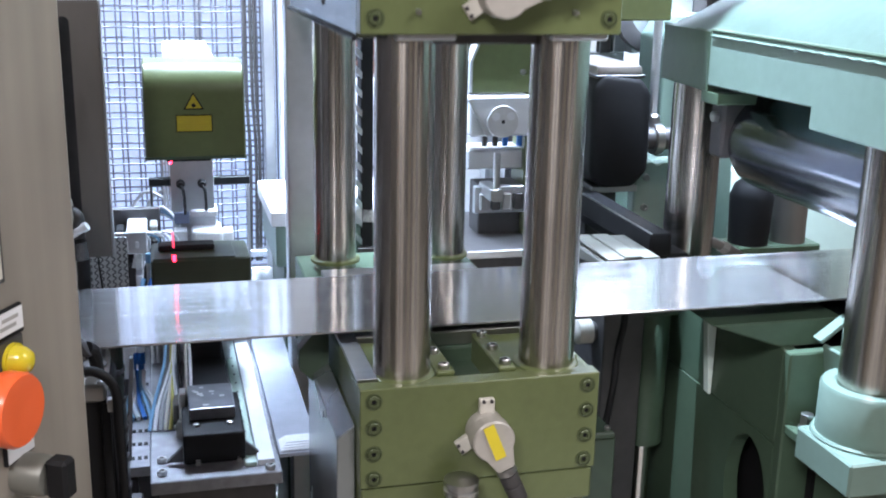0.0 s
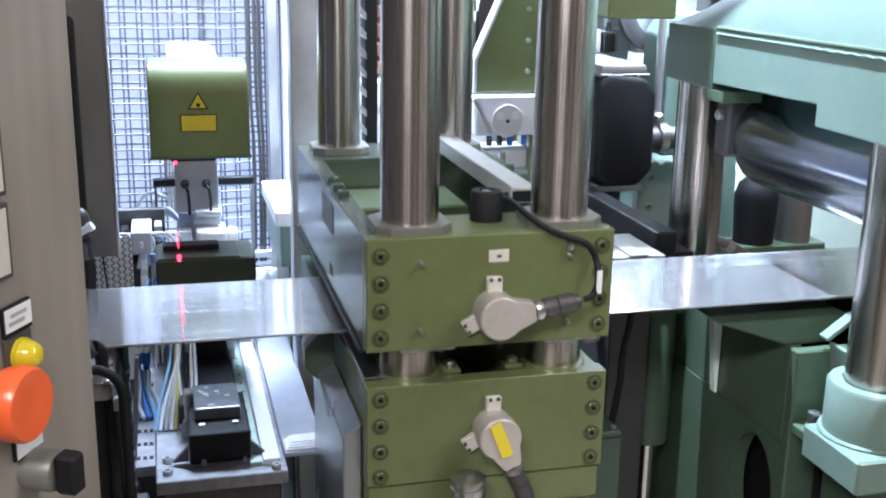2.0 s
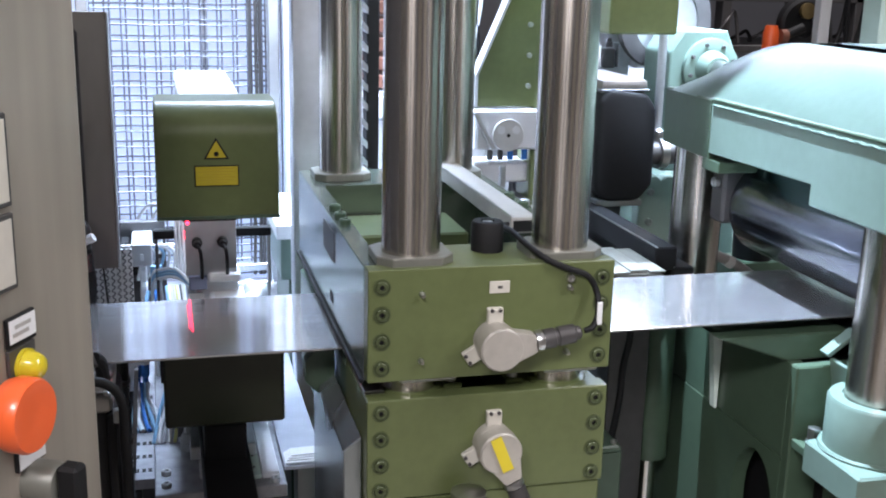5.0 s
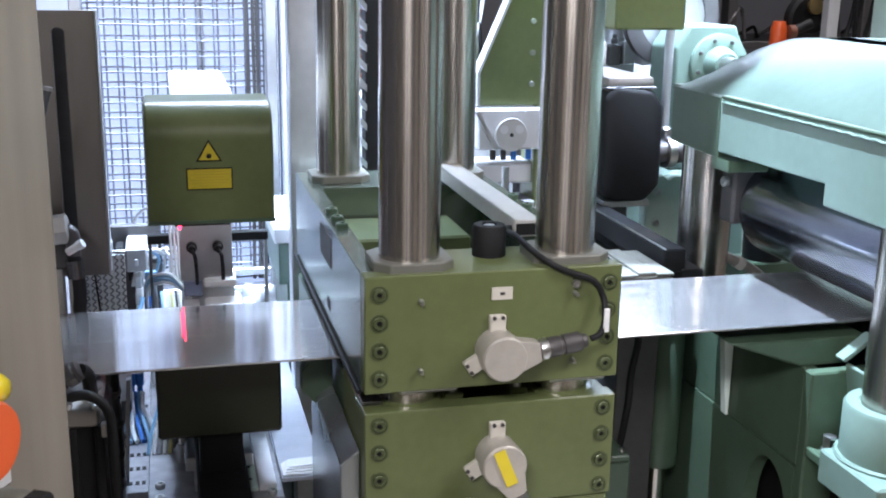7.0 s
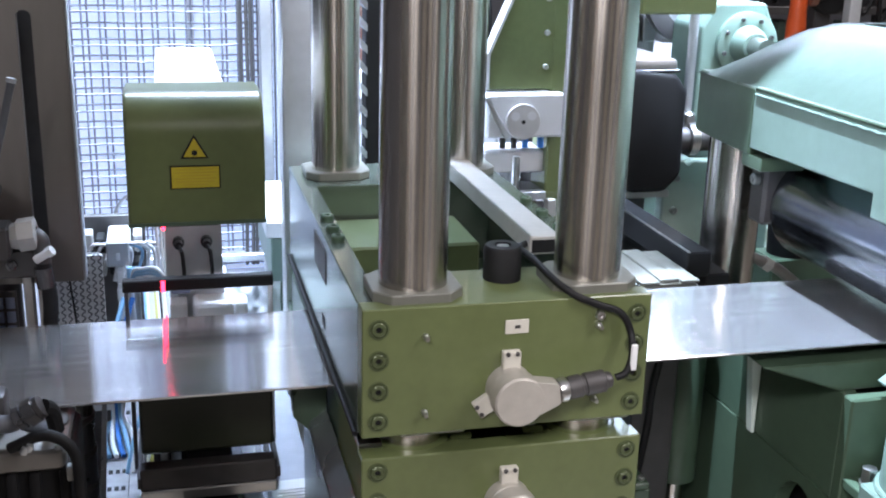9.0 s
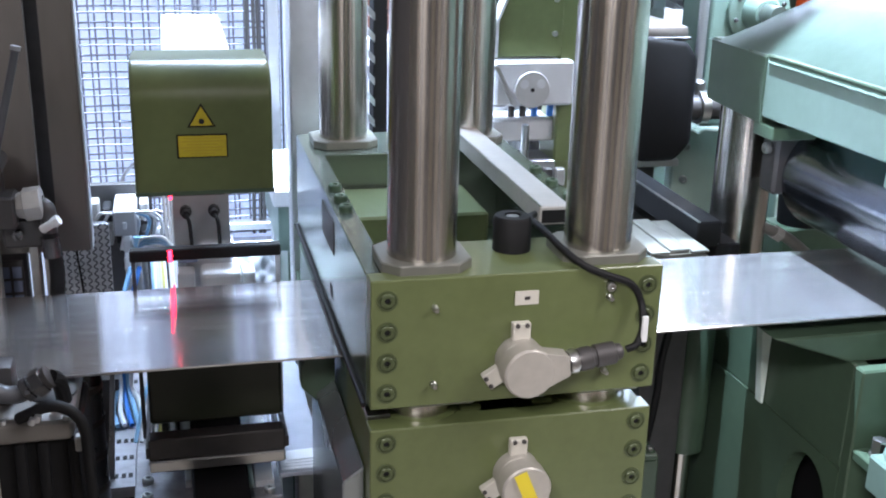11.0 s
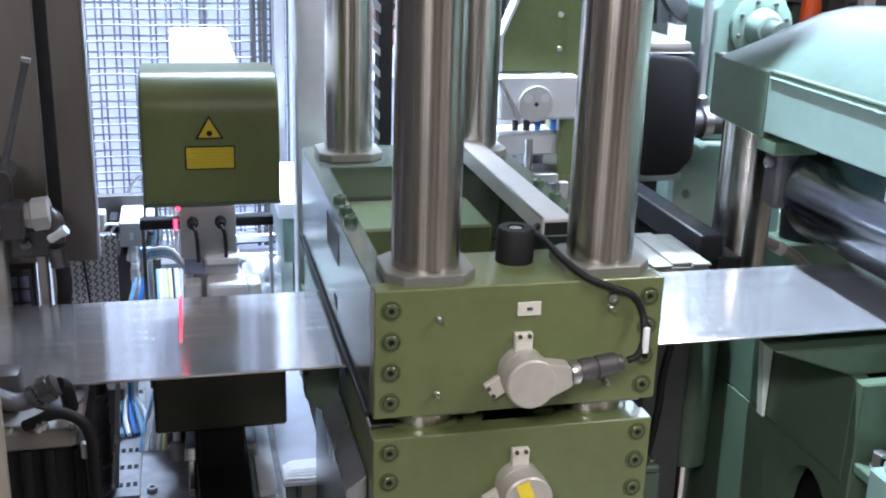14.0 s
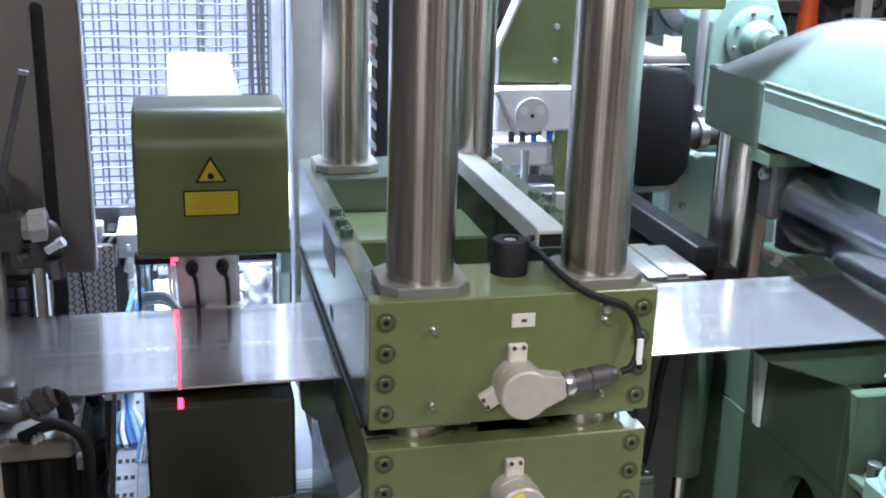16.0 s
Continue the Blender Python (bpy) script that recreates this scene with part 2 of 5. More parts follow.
single("wall_west", box(-2.6, -2.5, -2.9, 6, 0, 4.4, 0), DARKWALL, "dark hall wall", "wall", kind="structure")
single("wall_east", box(6, 6.1, -2.9, 6.1, 0, 4.4, 0), DARKWALL, "dark hall wall", "wall", kind="structure")

ST = 0.970  # top of the strip before the press closes
W = 0.367  # width of the press head
POSTS = [(0.074, 0.062), (0.302, 0.062), (0.074, 0.70), (0.302, 0.70)]


def bolt_ring(x, z, parent):
    """A socket screw in a counterbore on the front face."""
    ring = [(-0.004, 0.0128), (0.0012, 0.0128), (0.0012, 0.0108), (0.0004, 0.0106), (0.0004, 0.0092), (0.0026, 0.0088), (0.0034, 0.0078), (0.0034, 0.0042), (0.0006, 0.0038)]
    # Ring and hexagon are coloured dark for the shade in the counterbore.
    screw = part("socket_screw", lathe((x, 0.0, z), (0, -1, 0), ring, 20), SHADEGREEN, parent, "green socket screw, darkened for its recess shade")
    part("hexagon", lathe((x, -0.0004, z), (0, -1, 0), [(0, 0.0036), (0.0008, 0.0036)], 6), BLACK, screw)
    return screw


def cap_screw(x, y, z, parent, mat=None, r=0.008, axis=(0, 0, 1)):
    return part("cap_screw", lathe((x, y, z), axis, [(-0.001, r), (0.8 * r, r), (r, 0.85 * r), (r, 0.5 * r), (0.5 * r, 0.45 * r)], 16), mat or STEEL, parent)


def encoder(parent, x, z, turn, tape):
    """A round encoder with clamps and a plug on the front face."""
    body = part("encoder", lathe((x, 0.002, z), (0, -1, 0), [(0, 0.030), (0.022, 0.030), (0.023, 0.0285), (0.025, 0.0285), (0.026, 0.0318), (0.050, 0.0318), (0.0525, 0.0295)], 48), CAST, parent, "warm grey cast round encoder")
    for a in (90, 212):
        bm = bmesh.new()
        add_box(bm, -0.0115, 0.0115, -0.011, 0.0, 0.026, 0.050)
        bmesh.ops.transform(bm, verts=bm.verts, matrix=Matrix.Translation((x, 0, z)) @ Matrix.Rotation(radians(90 - a), 4, "Y"))
        clamp = part("clamp", bevel(bm, 0.002), CONCRETE, body, "cream clamp")
        c = Vector((math.cos(radians(a)), 0, math.sin(radians(a))))
        for s in (-0.006, 0.006):
            q = Vector((x, -0.011, z)) + c * 0.047 + Vector((-c.z, 0, c.x)) * s
            part("cap_screw", lathe(q, (0, -1, 0), [(-0.001, 0.0028), (0.002, 0.0028), (0.002, 0.0015)], 10), DARK, clamp)
    d = Vector((math.cos(radians(turn)), 0, math.sin(radians(turn))))
    p = Vector((x, -0.038, z))
    side = Vector((-d.z, 0, d.x))
    neck = bmesh.new()
    for y in (-0.0495, -0.027):
        for u, v in ((0.012, 0.0255), (0.047, 0.0145), (0.051, 0.012), (0.051, -0.012), (0.047, -0.0145), (0.012, -0.0255)):
            q = Vector((x, 0, z)) + d * u + side * v
            neck.verts.new((q.x, y, q.z))
    bmesh.ops.convex_hull(neck, input=neck.verts)
    part("neck", bevel(neck, 0.003), CAST, body)
    part("plug_socket", lathe(p + d * 0.052, d, [(0, 0.014), (0.004, 0.0155), (0.009, 0.0155), (0.010, 0.012), (0.014, 0.012)], 24), STEEL, body, "bright metal plug socket")
    part("plug", lathe(p + d * 0.064, d, [(0, 0.0135), (0.004, 0.0145), (0.016, 0.0145), (0.017, 0.0125), (0.021, 0.0125), (0.022, 0.0145), (0.046, 0.014), (0.048, 0.011), (0.055, 0.0095), (0.058, 0.005)], 24), DARK, body, "dark ribbed cable plug")
    if tape:
        bm = bmesh.new()
        add_box(bm, -0.0085, 0.0085, -0.0535, -0.0515, -0.0275, 0.0275)
        bmesh.ops.transform(bm, verts=bm.verts, matrix=Matrix.Translation((x, 0, z)) @ Matrix.Rotation(radians(-22), 4, "Y"))
        part("tape", bm, YELLOW, body, "yellow tape stripe")
    return body


# ---- press: fixed lower frame with the guide columns ----
lower = thing("column_press", (0.18, 0.3, 0.0), "green steel column press with four polished guide columns", "press")
part("front_plate", box(0, W, 0, 0.03, 0.795, 0.951, 0.0015), GREEN, lower)
part("lip", box(0.002, W - 0.002, 0.004, 0.03, 0.74, 0.793, 0.003), GREEN, lower)
part("front_beam", box(0.002, 0.150, 0.03, 0.20, 0.72, 0.948, 0.002), GREEN, lower)
part("front_beam", box(0.222, W - 0.002, 0.03, 0.20, 0.72, 0.948, 0.002), GREEN, lower)
# Pocket floor coloured darker than the beams, for the shade in the hole.
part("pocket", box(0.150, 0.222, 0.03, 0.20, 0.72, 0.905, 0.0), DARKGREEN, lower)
part("side_strip", box(0.002, 0.032, 0.034, 0.30, 0.948, 0.954, 0.001), STEEL, lower, "bare ground steel strip")
for x in (0.136, 0.232):
    part("clamp_bar", box(x - 0.014, x + 0.014, 0.036, 0.19, 0.948, 0.956, 0.002), GREEN, lower)
    for y in (0.05, 0.115, 0.175):
        cap_screw(x, y, 0.956, lower, STEEL, 0.0085)
part("table", box(0.004, W - 0.004, 0.20, 0.80, 0.72, 0.930, 0.003), DARKGREEN, lower)
part("shear_blade", box(0.03, W - 0.03, 0.21, 0.60, 0.930, 0.955, 0.002), STEEL, lower, "ground steel shear blade")
part("foot", box(0.03, W - 0.03, 0.05, 0.75, 0.0, 0.72, 0.004), DARKGREEN, lower)
part("rear_upright", box(-0.004, 0.055, 0.84, 0.90, 0.0, 2.3, 0.003), ALU, lower, "plain grey metal upright")
part("cross_tie", box(0.0, 0.05, 0.78, 0.85, 0.75, 0.86, 0.002), DARKGREEN, lower)
for z in (0.932, 0.891, 0.85, 0.81):
    bolt_ring(0.02, z, lower)
    bolt_ring(0.348, z, lower)
encoder(lower, 0.188, 0.876, -66, True)
part("cable", tube([(0.238, -0.036, 0.765), (0.247, -0.034, 0.73), (0.25, 0.0, 0.66), (0.24, 0.04, 0.5)], 0.006), BLACK, lower, "black cable")
for px, py in POSTS:
    column = part("guide_column", rod((px, py, 0.93), (px, py, 2.3), 0.0425, 72), CHROME, lower, "polished steel guide column")
    part("collar", lathe((px, py, 0.945), (0, 0, 1), [(0, 0.05), (0.006, 0.05), (0.008, 0.046)], 32), GREEN, column)
part("crown", box(-0.02, W + 0.02, -0.01, 0.90, 2.3, 2.5, 0.005), GREEN, lower)
part("side_wing", prism([(-0.05, 0.905), (-0.05, 0.87), (-0.02, 0.84), (0.0, 0.84), (0.0, 0.945), (-0.012, 0.95)], "y", 0.30, 0.33, 0.001), DARKGREEN, lower)
part("side_wing", prism([(-0.028, 0.86), (0.0, 0.88), (0.0, 0.4), (-0.028, 0.4)], "y", 0.04, 0.36, 0.002), GROUNDSIDE, lower, "satin grey-green side plate")
nip = part("nipple", lathe((0.141, -0.045, 0.74), (0, 0, 1), [(0, 0.022), (0.055, 0.022), (0.058, 0.026), (0.066, 0.026), (0.068, 0.022), (0.072, 0.022), (0.074, 0.026), (0.080, 0.0255), (0.082, 0.012)], 32), STEEL, lower, "bright threaded steel nipple")
part("nipple_arm", box(0.125, 0.157, -0.06, 0.004, 0.735, 0.760, 0.003), GREEN, lower)

# ---- press: moving upper head ----
upper = thing("sliding_press_head", (0.18, 0.3, 0.979), "green steel press head sliding on four polished columns", "press head")
plate = part("front_plate", box(0, W, 0, 0.03, 0.979, 1.145, 0.0015), GREEN, upper)
part("front_beam", box(0.03, W - 0.03, 0.03, 0.135, 0.985, 1.143, 0.002), GREEN, upper)
side = part("side_plate", box(0, 0.03, 0.03, 0.78, 0.972, 1.143, 0.0015), SATIN, upper, "satin grey-green side plate")
part("plate_label", box(-0.0012, 0.0, 0.30, 0.42, 1.075, 1.125, 0.0), DARK, side, "dark data plate")
# Black tile on the solid plate, standing for the shaded slot.
part("slot", box(-0.0008, 0.0, 0.315, 0.345, 1.0, 1.018, 0.0), BLACK, side)
part("seal_strip", tube([(-0.003, 0.03, 0.972), (-0.003, 0.4, 0.972), (-0.003, 0.78, 0.972)], 0.0035, 8), BLACK, side, "black seal strip")
part("side_plate", box(W - 0.03, W, 0.03, 0.78, 0.979, 1.143, 0.0015), SATIN, upper)
part("rear_beam", box(0.03, W - 0.03, 0.62, 0.78, 0.985, 1.143, 0.002), SATIN, upper)
# Inner plate and block coloured darker to carry the head's inner shade.
part("inner_plate", box(0.03, W - 0.03, 0.135, 0.62, 0.985, 1.0, 0.002), DARKGREEN, upper)
part("inner_block", box(0.05, 0.27, 0.44, 0.61, 1.0, 1.085, 0.004), SHADEGREEN, upper)
part("upper_blade", box(0.06, W - 0.06, 0.05, 0.60, 0.962, 0.985, 0.002), DARK, upper)
for x in (0.06, 0.28):
    part("bushing_plate", box(x - 0.01, x + 0.075, 0.012, 0.12, 0.970, 0.981, 0.003), ALU, upper)
for y in (0.29, 0.34, 0.40):
    cap_screw(0.016, y, 1.143, upper, DARKGREEN, 0.010)
for y in (0.30, 0.38, 0.46):
    cap_screw(W - 0.016, y, 1.143, upper, DARKGREEN, 0.010)
for z in (1.12, 1.08, 1.04, 1.0):
    bolt_ring(0.02, z, upper)
    bolt_ring(0.348, z, upper)
for x, z in ((0.077, 1.108), (0.077, 1.009), (0.297, 1.108), (0.297, 1.009)):
    part("grease_nipple", lathe((x, 0, z), (0, -1, 0), [(0, 0.004), (0.006, 0.004), (0.007, 0.003), (0.013, 0.0026)], 10), STEEL, upper, "bright grease nipple")
tagplate = part("tag", box(0.176, 0.206, -0.002, 0.0, 1.104, 1.122, 0.0005), CONCRETE, upper, "small light type plate")
part("print", box(0.188, 0.195, -0.0026, -0.002, 1.111, 1.115, 0.0), DARK, tagplate)
encoder(upper, 0.184, 1.034, 8, False)
part("cable", tube([(0.309, -0.038, 1.052), (0.322, -0.038, 1.058), (0.333, -0.028, 1.075), (0.336, -0.012, 1.10), (0.322, -0.008, 1.125), (0.290, -0.006, 1.138), (0.262, 0.0, 1.150), (0.243, 0.03, 1.163), (0.235, 0.08, 1.172), (0.240, 0.15, 1.165), (0.262, 0.19, 1.158)], 0.0046), BLACK, upper, "black cable")
part("cable_tag", box(0.327, 0.335, -0.040, -0.036, 1.060, 1.094, 0.001), WHITE, upper, "white cable marker")
cap_screw(0.297, -0.003, 1.122, upper, STEEL, 0.006, (0, -1, 0))
for px, py in POSTS:
    ring = [(-0.056, -0.030), (-0.036, -0.051), (0.036, -0.051), (0.056, -0.030), (0.056, 0.035), (0.036, 0.052), (-0.036, 0.052), (-0.056, 0.035)]
    part("column_flange", prism([(px + u, py + v) for u, v in ring], "z", 1.143, 1.157, 0.0015), CREAMY, upper, "worn light grey column flange")
buffer = part("buffer", lathe((0.199, 0.095, 1.143), (0, 0, 1), [(0, 0.0245), (0.041, 0.0245), (0.045, 0.022), (0.0455, 0.011), (0.042, 0.010)], 36), BLACK, upper, "black rubber buffer")
part("buffer_screw", lathe((0.199, 0.095, 1.183), (0, 0, 1), [(0, 0.008), (0.004, 0.008), (0.004, 0.004)], 16), STEEL, buffer)
duct = part("cable_duct", prism([(0.262, 1.146), (0.307, 1.146), (0.307, 1.172), (0.262, 1.172)], "y", 0.175, 0.70, 0.0015), GREY, upper, "grey aluminium cable duct")
# The duct is solid; a black tile paints the shade of its mouth.
part("duct_mouth", box(0.266, 0.303, 0.1738, 0.175, 1.149, 1.167, 0.0), BLACK, duct)
part("duct_edge", box(0.262, 0.265, 0.175, 0.70, 1.172, 1.1735, 0.0), STEEL, duct)

# ---- strip ----
strip = single("metal_strip", box(-1.7, 2.6, 0.203, 0.506, ST - 0.004, ST, 0.0008), STRIP, "shiny rolled metal strip running through the press", "metal strip")

# ---- laser gauge carriage, built where it stands over the far edge ----
GY, GX = 0.80, -0.18
gauge = thing("laser_gauge", (GX, GY, 0.66), "green laser gauge with yellow warning signs on its C-frame", "laser gauge")
X0, X1 = GX - 0.0995, GX + 0.0995
RB = 0.062
arc = [(GY + RB - RB * math.cos(a), 1.270 + RB * math.sin(a)) for a in [k * math.pi / 24 for k in range(13)]]
hood = part("hood", smooth(bevel(prism([(GY, 1.144)] + arc + [(GY + 0.14, 1.332), (GY + 0.14, 1.144)], "x", X0, X1), 0.004, 2), 0.35), GREEN, gauge, "olive green sheet metal hood")
part("hood_seam", box(X0 - 0.001, X1 + 0.001, GY - 0.001, GY + 0.02, 1.140, 1.146, 0.001), DARKGREEN, hood)


def triangle(cx, cz, r, y0, y1):
    p = [(cx + r * math.cos(radians(a)), cz + r * math.sin(radians(a))) for a in (90, 210, 330)]
    return prism(p, "y", y0, y1)


sign = part("warning_triangle", triangle(GX - 0.002, 1.253, 0.0235, GY - 0.0012, GY), BLACK, hood, "yellow and black laser warning triangle")
part("triangle_field", triangle(GX - 0.002, 1.253, 0.0185, GY - 0.002, GY - 0.001), STICKER, sign)
part("laser_star", lathe((GX - 0.002, GY - 0.0018, 1.250), (0, -1, 0), [(0, 0.0042), (0.0008, 0.0042)], 12), BLACK, sign)
plate = part("warning_plate", box(GX - 0.038, GX + 0.034, GY - 0.0012, GY, 1.196, 1.231, 0.0004), BLACK, hood, "yellow laser warning plate with a black border")
part("plate_field", box(GX - 0.036, GX + 0.032, GY - 0.002, GY - 0.001, 1.198, 1.229, 0.0), STICKER, plate)
for k in range(6):
    wide = (0.026, 0.030, 0.022, 0.031, 0.027, 0.018)[k]
    part("print_bar", box(GX - 0.002 - wide, GX - 0.002 + wide, GY - 0.0024, GY - 0.0019, 1.2245 - 0.0045 * k, 1.226 - 0.0045 * k, 0), OCHRE, plate)
part("sensor_foot", box(GX - 0.06, GX + 0.03, GY + 0.03, GY + 0.15, 1.130, 1.144, 0.002), BLACK, gauge)
part("laser_window", box(GX - 0.054, GX - 0.049, GY + 0.028, GY + 0.10, 1.126, 1.132, 0.001), RED, gauge, "glowing red laser window")
# White here carries the strong overhead light on the arm.
part("upper_arm", box(GX - 0.056, GX + 0.052, GY + 0.12, GY + 0.66, 1.255, 1.323, 0.004), WHITE, gauge, "gauge arm, whitened for the strong light on it")
part("bracket_plate", box(GX - 0.052, GX + 0.045, GY + 0.292, GY + 0.302, 0.963, 1.15, 0.001), ALU, gauge, "bare aluminium connector plate")
for s in (-0.030, 0.018):
    plug = part("connector", lathe((GX + s, GY + 0.292, 1.030), (0, -1, 0), [(0, 0.010), (0.012, 0.010), (0.014, 0.0075), (0.03, 0.007)], 16), BLACK, gauge, "black round connector")
    part("connector_cable", tube([(GX + s, GY + 0.262, 1.030), (GX + s + 0.005, GY + 0.252, 1.02), (GX + s + 0.007, GY + 0.262, 0.99), (GX + s + 0.008, GY + 0.29, 0.955)], 0.0035, 8), BLACK, plug)
part("rear_column", box(GX - 0.05, GX + 0.05, GY + 0.46, GY + 0.62, 0.68, 1.262, 0.004), ALU, gauge)
jaw = part("lower_jaw", box(X0 - 0.001, X1 + 0.001, GY - 0.03, GY + 0.11, 0.785, 0.938, 0.004), JAW, gauge, "green lower jaw, its shade put into the colour")
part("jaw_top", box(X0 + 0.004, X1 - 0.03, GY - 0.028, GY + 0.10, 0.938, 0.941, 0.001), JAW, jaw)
part("jaw_sensor", box(GX - 0.085, GX + 0.03, GY + 0.03, GY + 0.07, 0.941, 0.952, 0.002), BLACK, jaw, "black receiver bar")
part("receiver_spot", box(GX - 0.057, GX - 0.050, GY - 0.032, GY - 0.02, 0.935, 0.947, 0.001), RED, jaw, "red laser spot")
part("laser_line", box(GX - 0.0556, GX - 0.0526, GY - 0.032, GY + 0.10, 0.9638, 0.9644, 0), LASER, jaw, "thin red line of laser light")
part("plug_box", box(GX - 0.047, GX - 0.013, GY + 0.285, GY + 0.33, 0.935, 0.963, 0.002), BLUEGREY, gauge, "blue-grey plug box")
part("cover_lid", box(GX - 0.011, GX + 0.051, GY + 0.275, GY + 0.34, 0.952, 0.967, 0.003), WHITE, gauge, "white plastic lid")
part("white_cover", box(GX - 0.010, GX + 0.060, GY + 0.25, GY + 0.34, 0.80, 0.926, 0.008, 2), WHITE, gauge, "white plastic cover")
part("cover_wing", box(GX + 0.062, GX + 0.086, GY + 0.27, GY + 0.32, 0.80, 0.918, 0.006, 2), WHITE, gauge, "white plastic cover")
part("cover_neck", box(GX - 0.045, GX + 0.048, GY + 0.303, GY + 0.33, 0.80, 0.952, 0.002), ALU, gauge)
part("corner_block", box(GX - 0.050, GX - 0.020, GY + 0.26, GY + 0.30, 0.80, 0.925, 0.002), PALEGREY, gauge)
part("jaw_beam", box(GX - 0.036, GX + 0.036, GY - 0.01, GY + 0.62, 0.705, 0.79, 0.003), BLACK, gauge)
slide = part("slide_beam", box(GX - 0.042, GX + 0.042, GY - 0.22, GY + 0.62, 0.668, 0.71, 0.003), BLACK, gauge, "long black slide beam")
cap = part("slide_cap", box(GX - 0.042, GX + 0.042, GY - 0.33, GY - 0.21, 0.712, 0.736, 0.004, 2), WORN, gauge, "worn grey slide cap")
rng = random.Random(3)
for k in range(9):
    x, y, w = rng.uniform(-0.034, 0.026), rng.uniform(-0.32, -0.23), rng.uniform(0.004, 0.012)
    part("paint_chip", box(GX + x, GX + x + w, GY + y, GY + y + 0.6 * w, 0.736, 0.7364, 0), PALEGREY, cap, "bare worn patch")
part("slide_foot", box(GX - 0.055, GX + 0.055, GY - 0.39, GY - 0.20, 0.653, 0.712, 0.005, 2), BLACK, gauge)
for s in (-1, 1):
    part("slide_screw", lathe((GX + 0.03 * s, GY - 0.35, 0.712), (0, 0, 1), [(0, 0.006), (0.004, 0.006), (0.005, 0.003)], 10), STEEL, gauge)
    part("slide_rib", prism([(GX + s * 0.056, 0.657), (GX + s * 0.085, 0.657), (GX + s * 0.056, 0.685)], "y", GY - 0.38, GY - 0.37), DARK, gauge)
part("cable_tray", box(X0 + 0.01, X1 - 0.01, GY + 0.11, GY + 0.46, 0.79, 0.80, 0.001), WHITE, gauge, "white cable tray")
part("slide", box(GX - 0.06, GX + 0.06, GY + 0.1, GY + 0.66, 0.664, 0.69, 0.002), STEEL, gauge)
for k in range(4):
    r = 0.006 * k
    part("loose_hose", tube([(GX - 0.115, GY + 0.46, 0.80), (GX - 0.118, GY + 0.45, 0.90 + r), (GX - 0.095, GY + 0.42, 0.925 + r), (GX - 0.07, GY + 0.37, 0.938 + r), (GX - 0.05, GY + 0.32, 0.938 + 0.5 * r), (GX - 0.035, GY + 0.295, 0.928)], 0.003, 6), (WHITE, PALEBLUE, PALEBLUE, WHITE)[k], gauge, "thin pneumatic hose")
for k in range(3):
    part("rising_hose", tube([(GX - 0.066 + 0.007 * k, GY + 0.40, 0.93), (GX - 0.068 + 0.007 * k, GY + 0.42, 1.05), (GX - 0.062 + 0.006 * k, GY + 0.40, 1.16), (GX - 0.05 + 0.006 * k, GY + 0.38, 1.27)], 0.003, 6), WHITE, gauge, "thin white hose")

# Glowing bar laid on the strip in place of the laser's reflection.
shine = thing("laser_line", (-0.237, 0.40, 0.9633), "thin red line of laser light on the strip", "laser light")
part("line", box(-0.2385, -0.2355, 0.31, 0.49, 0.9631, 0.9635, 0), LASER, shine)

# ---- sliding measuring frame round the lower jaw ----
FY = 0.80
mframe = thing("measuring_gantry", (-0.165, FY, 0.655), "black rectangular gantry sliding round the laser gauge", "gantry")
part("top_bar", box(-0.293, -0.056, FY, FY + 0.022, 1.003, 1.022, 0.002), BLACK, mframe)
part("laser_spot", box(-0.2335, -0.2275, FY - 0.0015, FY, 1.002, 1.021, 0), RED, mframe, "red laser spot")
part("bottom_bar", box(-0.276, -0.072, FY - 0.17, FY - 0.14, 0.742, 0.778, 0.002), DARK, mframe)
part("front_edge", box(-0.276, -0.072, FY - 0.176, FY - 0.17, 0.726, 0.744, 0.002), STEEL, mframe)
part("leg", box(-0.291, -0.285, FY + 0.004, FY + 0.018, 0.69, 1.004, 0.001), DARK, mframe)
part("leg", box(-0.064, -0.057, FY + 0.004, FY + 0.018, 0.69, 1.004, 0.001), ALU, mframe, "bright aluminium leg")
for x in (-0.281, -0.072):
    part("side_rail", box(x, x + 0.007, FY - 0.16, FY + 0.016, 0.742, 0.760, 0.001), DARK, mframe)
    part("shoe", box(x, x + 0.007, FY + 0.002, FY + 0.1, 0.652, 0.69, 0.001), DARK, mframe)

# ---- rail bed under the gauge ----
bed = thing("rail_bed", (-0.19, 1.0, 0.0), "grey machine bed with a dark linear rail", "machine bed")
part("bed_plate", box(-0.305, -0.075, 0.37, 2.0, 0.625, 0.65, 0.002), WORNTRAY, bed, "worn grey bed plate")
part("bed_body", box(-0.295, -0.085, 0.40, 2.0, 0.0, 0.625, 0.003), DARK, bed)
part("rail_guard", box(-0.116, -0.086, 0.40, 1.9, 0.65, 0.662, 0.001), WHITE, bed, "white rail guard")
scale = part("scale_strip", box(-0.140, -0.118, 0.40, 1.9, 0.65, 0.658, 0.001), PALE, bed, "pale mint scale strip")
for k in range(12):
    part("scale_hole", box(-0.131, -0.127, 0.43 + 0.05 * k, 0.437 + 0.05 * k, 0.658, 0.6585, 0), BLACK, scale)
rail = part("rail", box(-0.226, -0.216, 0.42, 1.9, 0.65, 0.664, 0.001), STEEL, bed)
part("rail", box(-0.152, -0.143, 0.42, 1.9, 0.65, 0.664, 0.001), STEEL, bed)
